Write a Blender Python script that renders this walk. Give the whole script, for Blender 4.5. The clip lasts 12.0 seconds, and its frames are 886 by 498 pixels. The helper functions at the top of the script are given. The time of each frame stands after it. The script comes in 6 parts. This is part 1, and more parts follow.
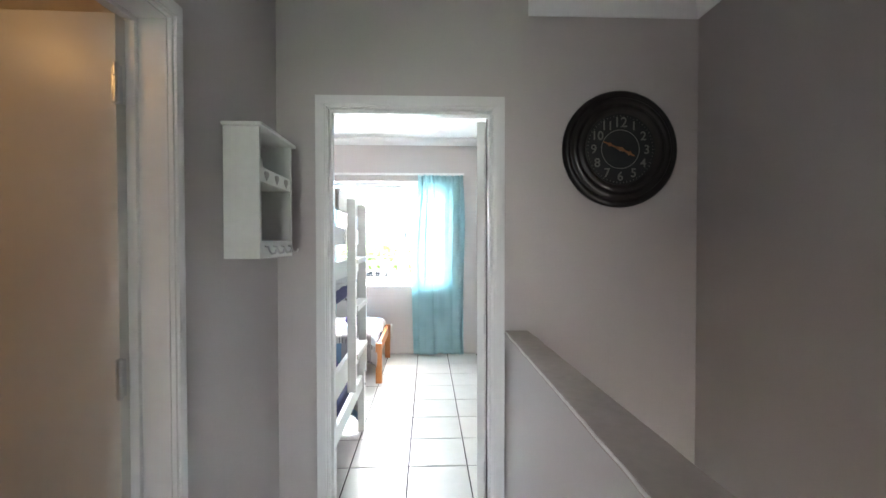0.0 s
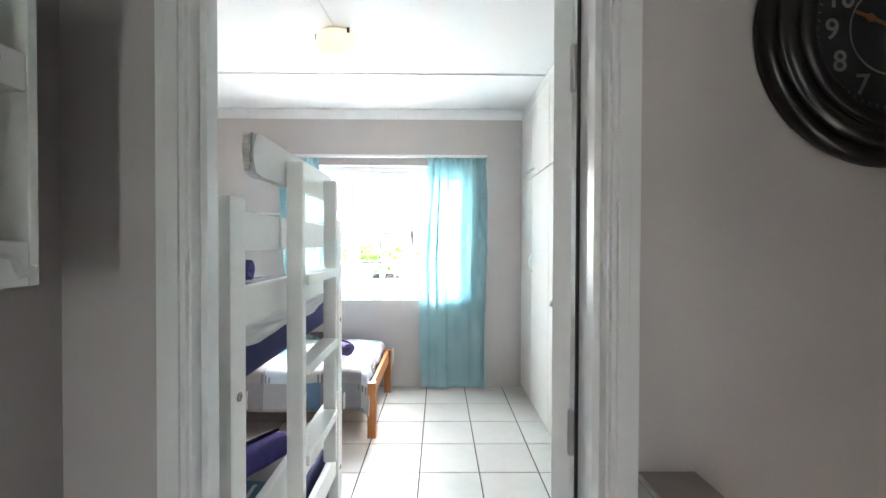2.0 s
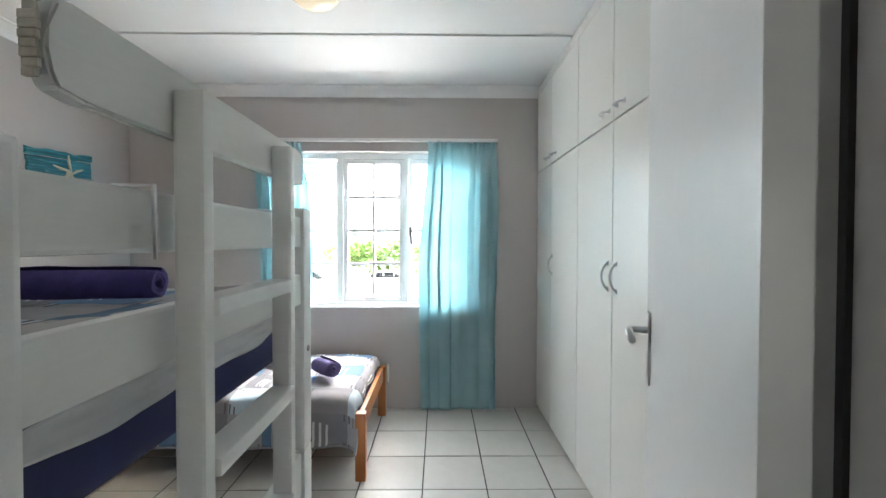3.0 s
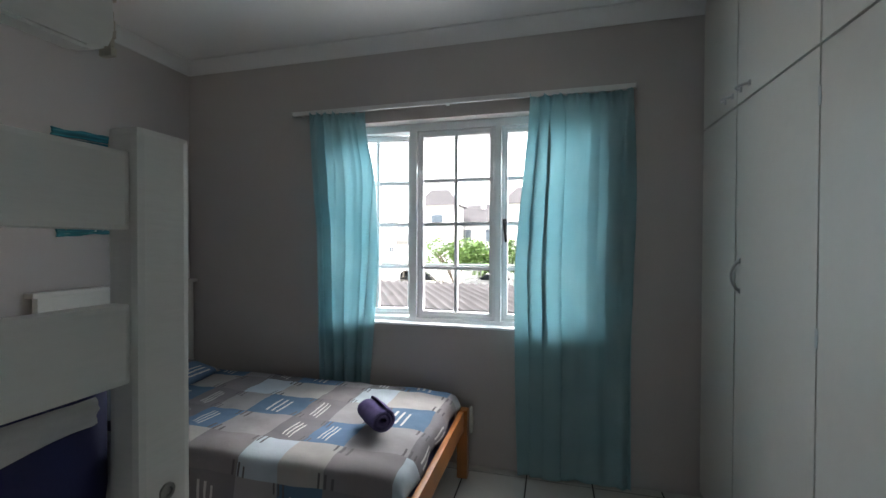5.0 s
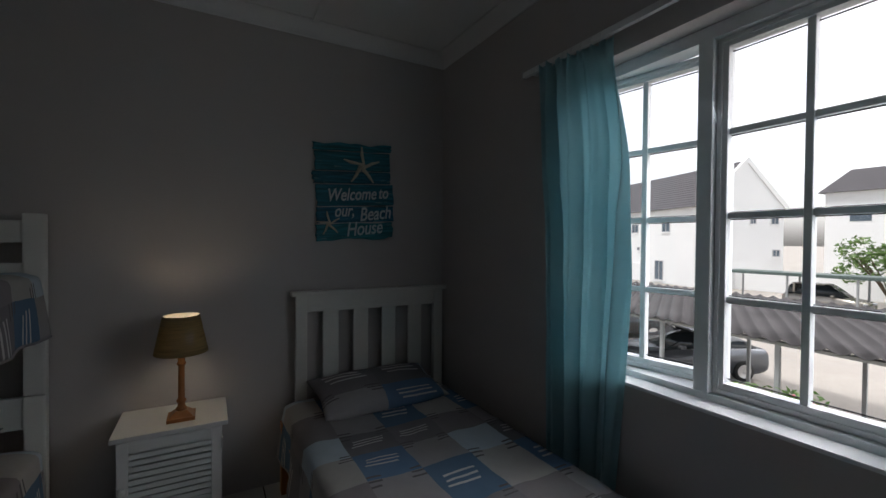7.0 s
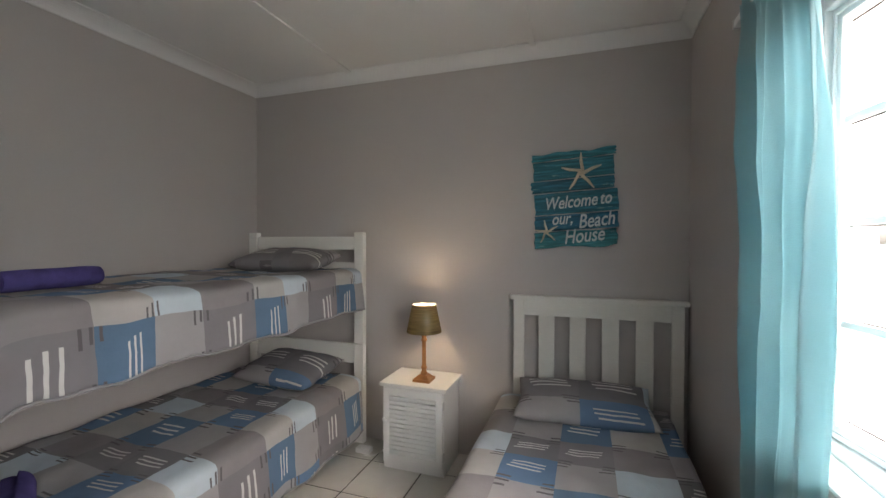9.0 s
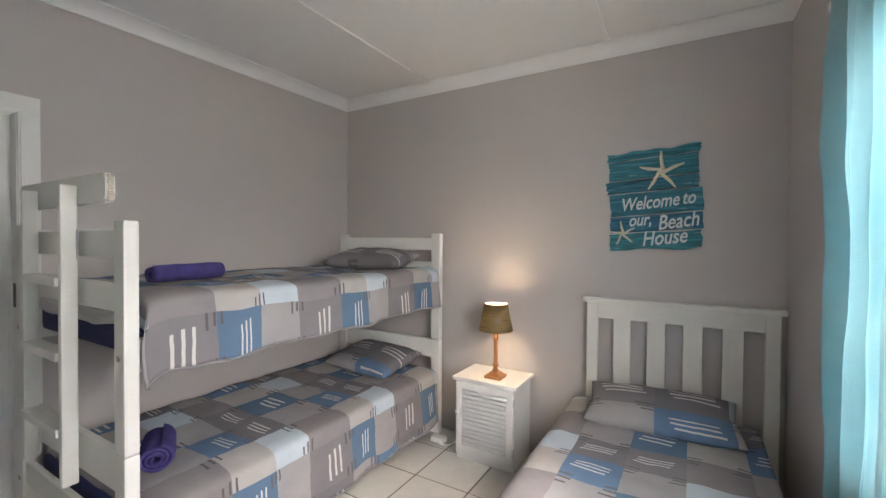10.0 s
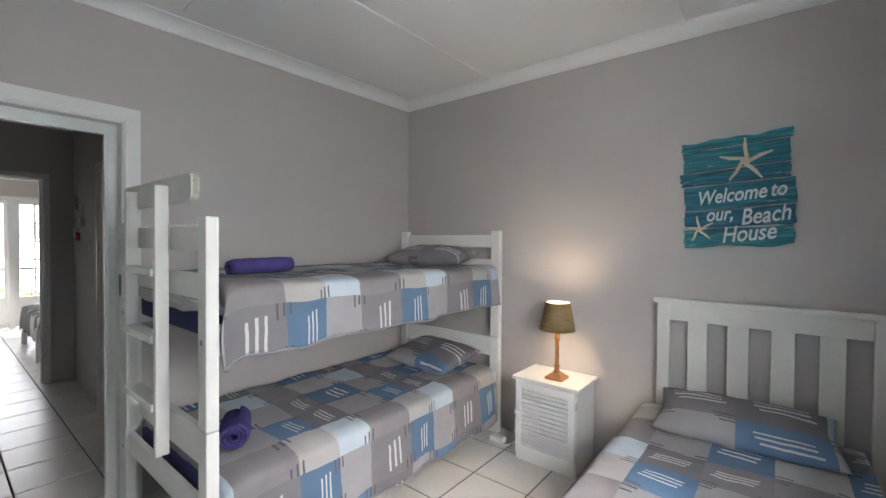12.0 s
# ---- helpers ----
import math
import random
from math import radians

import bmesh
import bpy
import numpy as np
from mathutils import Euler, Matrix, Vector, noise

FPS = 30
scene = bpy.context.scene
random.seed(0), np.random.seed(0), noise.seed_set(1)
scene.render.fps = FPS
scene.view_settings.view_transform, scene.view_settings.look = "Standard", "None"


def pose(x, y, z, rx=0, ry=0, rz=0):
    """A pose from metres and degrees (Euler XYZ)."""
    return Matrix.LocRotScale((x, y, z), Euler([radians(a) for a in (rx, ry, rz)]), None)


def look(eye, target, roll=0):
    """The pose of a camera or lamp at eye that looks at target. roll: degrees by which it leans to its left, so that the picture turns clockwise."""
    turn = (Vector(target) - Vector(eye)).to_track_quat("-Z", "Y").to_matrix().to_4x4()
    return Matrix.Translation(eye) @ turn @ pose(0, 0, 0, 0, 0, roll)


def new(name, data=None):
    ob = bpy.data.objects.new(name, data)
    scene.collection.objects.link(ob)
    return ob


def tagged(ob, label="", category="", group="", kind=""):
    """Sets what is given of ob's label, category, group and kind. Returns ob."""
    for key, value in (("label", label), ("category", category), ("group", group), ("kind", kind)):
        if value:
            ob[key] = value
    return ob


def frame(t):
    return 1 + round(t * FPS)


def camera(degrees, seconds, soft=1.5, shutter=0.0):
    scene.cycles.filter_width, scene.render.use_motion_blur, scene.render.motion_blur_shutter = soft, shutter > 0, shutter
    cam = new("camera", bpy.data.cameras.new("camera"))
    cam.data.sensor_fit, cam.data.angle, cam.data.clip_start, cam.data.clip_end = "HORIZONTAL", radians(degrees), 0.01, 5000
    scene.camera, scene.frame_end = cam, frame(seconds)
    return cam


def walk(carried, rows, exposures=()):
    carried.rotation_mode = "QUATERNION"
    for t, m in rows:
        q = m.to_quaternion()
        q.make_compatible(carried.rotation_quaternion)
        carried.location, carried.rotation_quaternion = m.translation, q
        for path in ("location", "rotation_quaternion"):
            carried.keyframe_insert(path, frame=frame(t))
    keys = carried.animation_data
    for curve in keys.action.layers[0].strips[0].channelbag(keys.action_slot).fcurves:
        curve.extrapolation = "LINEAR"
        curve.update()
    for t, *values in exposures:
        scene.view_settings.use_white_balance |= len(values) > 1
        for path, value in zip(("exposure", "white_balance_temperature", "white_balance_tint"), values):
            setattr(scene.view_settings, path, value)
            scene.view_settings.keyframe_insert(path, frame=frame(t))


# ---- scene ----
cam = camera(93.47, 12.0)
# t, x, y, z, yaw, pitch, roll
ROWS = [
    (0, -0.066, 0.073, 1.420, -2.16, -0.93, 0.08),
    (0.5, -0.061, 0.341, 1.418, -1.63, -0.86, 0.04),
    (1, -0.051, 0.635, 1.418, -1.13, -0.80, 0.02),
    (1.5, -0.041, 0.937, 1.431, -0.72, -0.69, -0.10),
    (2, -0.070, 1.238, 1.425, -0.56, -0.78, -0.19),
    (2.5, -0.098, 1.526, 1.424, -0.81, -0.78, -0.25),
    (2.7, -0.099, 1.642, 1.423, -0.84, -0.86, -0.19),
    (4.3, -0.051, 2.456, 1.423, 6.06, -1.23, -0.01),
    (4.5, -0.048, 2.546, 1.416, 8.19, -1.15, -0.10),
    (5, -0.047, 2.794, 1.390, 14.68, -0.72, -0.21),
    (5.5, -0.099, 3.083, 1.374, 22.72, -0.56, -0.22),
    (6, -0.139, 3.371, 1.388, 33.92, -0.69, -0.30),
    (6.5, -0.127, 3.639, 1.402, 46.80, -0.86, -0.38),
    (7, -0.106, 3.914, 1.420, 60.76, -0.89, -0.47),
    (7.5, -0.077, 4.207, 1.436, 75.10, -0.60, -0.37),
    (9.3, 0.079, 4.859, 1.466, 113.69, -0.90, -0.29),
    (9.5, 0.095, 4.893, 1.470, 116.34, -0.91, -0.44),
    (10, 0.117, 4.915, 1.469, 120.70, -0.94, -0.41),
    (10.5, 0.119, 4.919, 1.464, 123.95, -0.98, -0.42),
    (11, 0.112, 4.920, 1.458, 126.06, -0.99, -0.38),
    (11.5, 0.107, 4.917, 1.453, 127.63, -1.02, -0.38),
    (12, 0.102, 4.918, 1.448, 129.03, -1.01, -0.45),
]
EXPOSURES = [(0, 5.82, 6450, 12), (1.0, 5.87, 6450, 12), (2.0, 5.5, 6500, 11), (2.5, 5.2, 6600, 11), (2.7, 4.95, 6600, 11),
    (4.3, 2.89, 6500, 11), (5.0, 2.75, 6500, 11), (5.5, 2.55, 6400, 10), (6.0, 1.8, 6350, 11), (7.0, 0.97, 6350, 12), (7.7, 1.39, 6350, 12),
    (9.3, 3.75, 7350, 17), (10.0, 4.1, 7200, 18), (11.0, 4.18, 6900, 17), (12, 4.13, 6700, 15)]
walk(cam, [(t, pose(x, y, z, 90 + pitch, roll, yaw)) for t, x, y, z, yaw, pitch, roll in ROWS], EXPOSURES)

# ---------------------------------------------------------------- light
world = bpy.data.worlds.new("sky")
scene.world = world
world.use_nodes = True
wn = world.node_tree.nodes
sky = wn.new("ShaderNodeTexSky")
sky.sky_type, sky.sun_disc = "NISHITA", False
sky.sun_elevation, sky.sun_rotation = radians(50), radians(30)
sky.air_density, sky.dust_density = 1.0, 4.0
pale = wn.new("ShaderNodeHueSaturation")
pale.inputs["Saturation"].default_value = 0.25
world.node_tree.links.new(sky.outputs[0], pale.inputs["Color"])
world.node_tree.links.new(pale.outputs[0], wn["Background"].inputs[0])
wn["Background"].inputs[1].default_value = 0.15
sun = new("sun", bpy.data.lights.new("sun", "SUN"))
sun.data.energy, sun.data.angle, sun.data.color = 1.9, radians(12), (1.0, 0.97, 0.92)
sun.matrix_world = look((0, 0, 30), (4, 12, 0))


def area_lamp(name, m, sx, sy, watts, colour):
    ob = new(name, bpy.data.lights.new(name, "AREA"))
    ob.data.shape, ob.data.size, ob.data.size_y = "RECTANGLE", sx, sy
    ob.data.energy, ob.data.color = watts, colour
    ob.matrix_world = m
    return ob


def bulb(name, at, watts, colour, radius=0.04):
    ob = new(name, bpy.data.lights.new(name, "POINT"))
    ob.data.energy, ob.data.color, ob.data.shadow_soft_size = watts, colour, radius
    ob.location = at
    return ob


WIN_X0, WIN_X1, WIN_Z0, WIN_Z1 = -1.53, 0.22, 0.865, 2.19
area_lamp("window_daylight", look(((WIN_X0 + WIN_X1) / 2, 5.62, (WIN_Z0 + WIN_Z1) / 2), ((WIN_X0 + WIN_X1) / 2, 3.4, 0.55)), 1.6, 1.15, 2.5, (0.88, 0.95, 1.0))
area_lamp("french_door_daylight", look((-0.55, -4.55, 1.3), (-0.55, 0, 1.0)), 1.5, 1.9, 1.1, (0.90, 0.96, 1.0))
# added fill for light rising up the stairwell; its source is out of view
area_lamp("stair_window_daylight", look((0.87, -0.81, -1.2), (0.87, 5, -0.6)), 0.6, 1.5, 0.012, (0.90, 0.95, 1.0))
bulb("ceiling_lamp_bulb", (-0.70, 3.86, 2.64), 0.028, (1.0, 0.88, 0.68), 0.06)
bulb("bedside_bulb", (-2.475, 3.795, 1.000), 0.29, (1.0, 0.83, 0.60), 0.03)
bulb("side_room_bulb", (-1.55, 0.45, 2.2), 0.085, (1.0, 0.56, 0.22), 0.06)

# ---------------------------------------------------------------- materials


class Mat:
    """A node material with a Principled shader and helpers for grain and relief."""

    def __init__(self, name, colour, rough=0.5, metal=0.0, spec=0.5):
        self.m = bpy.data.materials.new(name)
        self.m.use_nodes = True
        self.n, self.l = self.m.node_tree.nodes, self.m.node_tree.links
        self.b = self.n["Principled BSDF"]
        self.b.inputs["Base Color"].default_value = (*colour, 1)
        self.b.inputs["Roughness"].default_value = rough
        self.b.inputs["Metallic"].default_value = metal
        self.b.inputs["Specular IOR Level"].default_value = spec
        self.colour = colour
        self.coord = self.n.new("ShaderNodeTexCoord").outputs["Object"]

    def noise(self, scale, detail=4, stretch=(1, 1, 1), rough=0.55):
        mp = self.n.new("ShaderNodeMapping")
        mp.inputs["Scale"].default_value = stretch
        self.l.new(self.coord, mp.inputs[0])
        t = self.n.new("ShaderNodeTexNoise")
        t.inputs["Scale"].default_value, t.inputs["Detail"].default_value, t.inputs["Roughness"].default_value = scale, detail, rough
        self.l.new(mp.outputs[0], t.inputs[0])
        return t.outputs[0]

    def math(self, op, a, b=0.0):
        t = self.n.new("ShaderNodeMath")
        t.operation = op
        for k, v in ((0, a), (1, b)):
            if isinstance(v, (int, float)):
                t.inputs[k].default_value = v
            else:
                self.l.new(v, t.inputs[k])
        return t.outputs[0]

    def ramp(self, fac, stops):
        t = self.n.new("ShaderNodeValToRGB")
        e = t.color_ramp.elements
        while len(e) < len(stops):
            e.new(0.5)
        for k, (p, c) in zip(e, stops):
            k.position, k.color = p, (*c, 1)
        self.l.new(fac, t.inputs[0])
        return t.outputs[0]

    def mix(self, fac, a, b, mode="MIX"):
        t = self.n.new("ShaderNodeMix")
        t.data_type, t.blend_type = "RGBA", mode
        for k, v in ((0, fac), (6, a), (7, b)):
            if isinstance(v, (int, float)):
                t.inputs[k].default_value = v
            elif isinstance(v, tuple):
                t.inputs[k].default_value = (*v, 1)
            else:
                self.l.new(v, t.inputs[k])
        return t.outputs[2]

    def to(self, name, socket):
        self.l.new(socket, self.b.inputs[name])
        return self

    def bump(self, height, strength=0.2, distance=0.01):
        t = self.n.new("ShaderNodeBump")
        t.inputs["Strength"].default_value, t.inputs["Distance"].default_value = strength, distance
        self.l.new(height, t.inputs["Height"])
        self.l.new(t.outputs[0], self.b.inputs["Normal"])
        return self

    def vary(self, amount=0.12, big=1.5, fine=40, relief=0.1, dist=0.003, stretch=(1, 1, 1)):
        c = self.colour
        a, b = self.noise(big, 5), self.noise(fine, 6, stretch)
        f = self.math("ADD", self.math("MULTIPLY", a, 0.6), self.math("MULTIPLY", b, 0.4))
        lo, hi = tuple(v * (1 - amount) for v in c), tuple(min(1, v * (1 + amount)) for v in c)
        self.to("Base Color", self.ramp(f, [(0.3, lo), (0.7, hi)]))
        if relief:
            self.bump(b, relief, dist)
        return self

    def random_tone(self, amount=0.1):
        """Each object a little lighter or darker."""
        info = self.n.new("ShaderNodeObjectInfo")
        src = self.b.inputs["Base Color"].links[0].from_socket if self.b.inputs["Base Color"].links else None
        v = self.math("ADD", self.math("MULTIPLY", info.outputs["Random"], 2 * amount), 1 - amount)
        h = self.n.new("ShaderNodeHueSaturation")
        self.l.new(v, h.inputs["Value"])
        if src:
            self.l.new(src, h.inputs["Color"])
        else:
            h.inputs["Color"].default_value = (*self.colour, 1)
        self.to("Base Color", h.outputs[0])
        return self


WALL = Mat("wall_paint", (0.505, 0.475, 0.468), 0.55, spec=0.35).vary(0.035, 0.7, 120, 0.12, 0.002).m
CEILING = Mat("ceiling_paint", (0.77, 0.775, 0.78), 0.7).vary(0.02, 0.6, 60, 0.04, 0.002).m
WHITE = Mat("white_gloss_paint", (0.76, 0.765, 0.76), 0.32).vary(0.03, 2, 30, 0.06, 0.002).m
CREAM = Mat("cream_wardrobe_paint", (0.72, 0.71, 0.67), 0.3).vary(0.03, 1.2, 25, 0.06, 0.002).m
BUNK = Mat("white_painted_pine", (0.76, 0.76, 0.73), 0.42).vary(0.04, 3, 22, 0.15, 0.003, (1, 1, 6)).m
TILE = Mat("cream_glazed_tile", (0.59, 0.575, 0.54), 0.3).vary(0.06, 3, 14, 0.05, 0.003).random_tone(0.04).m
GROUT = Mat("dark_grout", (0.045, 0.04, 0.036), 0.9).vary(0.2, 3, 60, 0.3).m
PINE = Mat("varnished_pine", (0.42, 0.16, 0.045), 0.33).vary(0.25, 4, 18, 0.1, 0.002, (1, 1, 0.12)).m
CHROME = Mat("brushed_steel", (0.62, 0.62, 0.62), 0.28, 1.0).m
BLACK = Mat("black_plastic_and_gap_shade", (0.02, 0.02, 0.02), 0.4).vary(0.2, 4, 50, 0.1).m
RAW = Mat("unpainted_screed", (0.42, 0.37, 0.34), 0.7).vary(0.15, 3, 30, 0.3, 0.004).m


# ---------------------------------------------------------------- building helpers


def box_bm(bm, x0, x1, y0, y1, z0, z1, bevel=0.0):
    vs = [bm.verts.new((x, y, z)) for x in (x0, x1) for y in (y0, y1) for z in (z0, z1)]
    fs = [bm.faces.new([vs[k] for k in f]) for f in ((0, 1, 3, 2), (4, 6, 7, 5), (0, 4, 5, 1), (2, 3, 7, 6), (0, 2, 6, 4), (1, 5, 7, 3))]
    if bevel:
        es = list({e for f in fs for e in f.edges})
        bmesh.ops.bevel(bm, geom=es, offset=bevel, segments=2, affect="EDGES", profile=0.7)
    return bm


def mesh_from(name, bm, material, smooth=False):
    bmesh.ops.recalc_face_normals(bm, faces=bm.faces)
    me = bpy.data.meshes.new(name)
    bm.to_mesh(me)
    bm.free()
    me.materials.append(material)
    if smooth:
        for p in me.polygons:
            p.use_smooth = True
    return me


def part(name, bm, material, parent=None, label="", smooth=False):
    ob = new(name, mesh_from(name, bm, material, smooth))
    if parent:
        ob.parent = parent
    if label:
        ob["label"] = label
    return ob


def box(name, x0, x1, y0, y1, z0, z1, material, parent=None, label="", bevel=0.0):
    return part(name, box_bm(bmesh.new(), x0, x1, y0, y1, z0, z1, bevel), material, parent, label)


def boxes(name, rows, material, parent=None, label="", bevel=0.0):
    bm = bmesh.new()
    for r in rows:
        box_bm(bm, *r, bevel)
    return part(name, bm, material, parent, label)


def thing(name, at=(0, 0, 0), rz=0):
    ob = new(name)
    ob.empty_display_size = 0.1
    ob.matrix_world = pose(*at, 0, 0, rz)
    return ob


def lathe_bm(bm, profile, n=32, at=(0, 0, 0), cap=True):
    rings = []
    for r, z in profile:
        rings.append([bm.verts.new((at[0] + r * math.cos(2 * math.pi * k / n), at[1] + r * math.sin(2 * math.pi * k / n), at[2] + z)) for k in range(n)])
    for a, b in zip(rings, rings[1:]):
        for k in range(n):
            bm.faces.new((a[k], a[(k + 1) % n], b[(k + 1) % n], b[k]))
    if cap:
        bm.faces.new(rings[0][::-1])
        bm.faces.new(rings[-1])
    return bm


def tube_bm(bm, pts, r, n=8):
    pts = [Vector(p) for p in pts]
    rings = []
    for k, p in enumerate(pts):
        d = (pts[min(k + 1, len(pts) - 1)] - pts[max(k - 1, 0)]).normalized()
        u = d.cross(Vector((0.13, 0.37, 0.92))).normalized()
        v = d.cross(u)
        rings.append([bm.verts.new(p + r * (math.cos(2 * math.pi * j / n) * u + math.sin(2 * math.pi * j / n) * v)) for j in range(n)])
    for a, b in zip(rings, rings[1:]):
        for j in range(n):
            bm.faces.new((a[j], a[(j + 1) % n], b[(j + 1) % n], b[j]))
    bm.faces.new(rings[0][::-1])
    bm.faces.new(rings[-1])
    return bm


def structure(ob, label, category):
    return tagged(ob, label, category, kind="structure")


# ---------------------------------------------------------------- the shell
W, N, S, EAST = -2.70, 5.36, 2.145, 1.32      # bedroom: west, north, south faces; east wall behind the wardrobe
HS = 1.99                                    # hall face of the bedroom's south wall
CZ, CB = 2.72, 2.645                         # ceiling, underside of the cornice
HW, HE = -0.745, 1.30                        # hall west wall, stairwell east wall
HSOUTH = -0.75                               # hall south wall
D_X0, D_X1, D_Z = -0.515, 0.235, 2.03        # clear door opening into the bedroom
WIN_Y = 5.45                                  # inner face of the window frame
SKEW = 2.1                                    # the passage's west wall is not quite square
structure(box("wall_west", W - 0.22, W, S - 0.21, N + 0.25, -0.02, CZ + 0.1, WALL), "warm grey painted plaster wall behind the beds", "wall")
structure(boxes("wall_north", [(W, WIN_X0, N, N + 0.25, -3, CZ + 0.1), (WIN_X1, EAST, N, N + 0.25, -3, CZ + 0.1),
    (WIN_X0, WIN_X1, N, N + 0.25, -3, WIN_Z0), (WIN_X0, WIN_X1, N, N + 0.25, WIN_Z1, CZ + 0.1)], WALL), "warm grey painted wall with a window opening", "wall")
WS = 2.225                                    # the bedroom's south wall thickens towards the west
sw_bm = bmesh.new()
sw_plan = ((W, HS), (D_X0 - 0.03, HS), (D_X0 - 0.03, S - 0.091), (D_X0 - 0.072, S - 0.091), (D_X0 - 0.072, S), (W, WS))
vv = [[sw_bm.verts.new((x, y, z)) for x, y in sw_plan] for z in (-0.02, CZ + 0.1)]
sw_bm.faces.new(vv[0][::-1])
sw_bm.faces.new(vv[1])
for k in range(6):
    sw_bm.faces.new((vv[0][k], vv[0][(k + 1) % 6], vv[1][(k + 1) % 6], vv[1][k]))
structure(part("wall_south_west", sw_bm, WALL), "warm grey painted wall behind the bunk bed", "wall")
structure(boxes("wall_south", [(D_X1 + 0.03, 0.40, HS, S, -0.02, CZ + 0.1), (D_X0 - 0.03, D_X1 + 0.03, HS, S - 0.091, D_Z + 0.03, CZ + 0.1), (D_X0 - 0.072, D_X1 + 0.03, S - 0.091, S, D_Z + 0.072, CZ + 0.1),
    (0.40, EAST + 0.2, HS + 0.15, HS + 0.26, -2.6, CZ + 0.1)], WALL), "warm grey painted wall with a doorway and a clock", "wall")
structure(box("wall_east", EAST, EAST + 0.2, S, N + 0.25, -0.02, CZ + 0.1, WALL), "grey painted wall behind the wardrobe", "wall")
D3_0, D3_1 = 0.49, 1.24
west_turn = Matrix.Translation((HW, HS, 0)) @ pose(0, 0, 0, 0, 0, -SKEW) @ Matrix.Translation((-HW, -HS, 0))
wall_hw = structure(boxes("wall_hall_west", [(HW - 0.12, HW, D3_1 + 0.03, HS, -0.02, CZ), (HW - 0.12, HW, HSOUTH - 0.3, D3_0 - 0.03, -0.02, CZ), (HW - 0.12, HW, D3_0 - 0.03, D3_1 + 0.03, 2.06, CZ)], WALL),
    "warm grey painted passage wall with a doorway", "wall")
wall_hw.matrix_world = west_turn
structure(box("wall_stair_east", HE, HE + 0.2, HSOUTH - 0.12, HS + 0.15, -2.6, CZ, WALL), "grey painted stairwell wall in shade", "wall")
D2_0, D2_1 = -0.605, 0.14
# the low opening at x 0.55 to 1.20 is unseen, added for the stairwell fill
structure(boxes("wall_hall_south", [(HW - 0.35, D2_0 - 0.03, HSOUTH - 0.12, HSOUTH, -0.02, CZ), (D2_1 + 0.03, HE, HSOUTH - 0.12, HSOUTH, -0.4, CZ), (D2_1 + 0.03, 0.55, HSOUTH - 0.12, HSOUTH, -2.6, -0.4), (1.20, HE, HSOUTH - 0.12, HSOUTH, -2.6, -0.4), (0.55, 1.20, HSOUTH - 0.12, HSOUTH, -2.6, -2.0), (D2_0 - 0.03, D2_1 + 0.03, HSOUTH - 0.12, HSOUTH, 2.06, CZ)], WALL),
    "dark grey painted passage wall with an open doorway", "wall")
half_bm = bmesh.new()
box_bm(half_bm, 0.292, 0.40, HSOUTH, HS, -2.6, 1.003)
structure(part("half_wall", half_bm, WALL), "low grey plastered wall beside the stairs", "wall")
cap_bm = bmesh.new()
ny = 70
for k in range(ny + 1):
    y = HSOUTH + (HS - HSOUTH) * k / ny
    wob = 0.004 * noise.noise((0, y * 9, 0)) + 0.003 * noise.noise((0, y * 31, 2))
    edge = min(0.035, 0.022 * (HS - y))
    ring = [(0.2895 + wob, y, 0.999), (0.2895 + wob, y, 1.004 + wob), (0.297 + wob, y, 1.0095), (0.40 + edge - wob, y, 1.0095), (0.402 + edge - wob, y, 0.999)]
    vs = [cap_bm.verts.new(p) for p in ring]
    if k:
        for a in range(4):
            cap_bm.faces.new((last[a], last[a + 1], vs[a + 1], vs[a]))
    last = vs
structure(part("half_wall_top", cap_bm, RAW), "rough worn brown screed top of the stair wall", "wall cap")
rim_bm = tube_bm(bmesh.new(), [(0.2905 + 0.004 * noise.noise((0, y * 9, 0)) + 0.003 * noise.noise((0, y * 31, 2)), y, 1.0075 + 0.002 * noise.noise((4, y * 23, 1))) for y in [HSOUTH + 0.02 + (HS - HSOUTH - 0.03) * k / 110 for k in range(111)]], 0.0038, 6)
structure(part("half_wall_edge", rim_bm, Mat("chipped_plaster_edge", (0.70, 0.68, 0.65), 0.6).vary(0.2, 9, 60, 0.3).m, None, "", True), "pale chipped plaster edge along the stair wall", "wall edge")
structure(box("stair_floor", 0.40, HE, HSOUTH, HS + 0.15, -2.75, -2.6, RAW), "landing floor at the foot of the stairwell", "floor")
structure(box("floor_slab", -4.6, 0.35, -5.2, N + 0.2, -0.25, -0.0035, GROUT), "dark grout bed under the floor tiles", "floor")
structure(box("floor_slab_east", 0.35, EAST, HS + 0.15, N + 0.2, -0.25, -0.0035, GROUT), "dark grout bed under the floor tiles", "floor")

# ceilings, with their cover strips in the one mesh
ceil_bm = box_bm(bmesh.new(), W, EAST, S, N, CZ, CZ + 0.1)
for y in (3.13, 4.46):
    box_bm(ceil_bm, W + 0.05, 0.74, y - 0.02, y + 0.02, CZ - 0.011, CZ - 0.0005, 0.003)
structure(part("ceiling", ceil_bm, CEILING), "white board ceiling with raised cover strips", "ceiling")
structure(box("ceiling_hall", HW - 0.4, HE, HSOUTH, HS + 0.10, 2.62, 2.80, CEILING), "white passage ceiling", "ceiling")


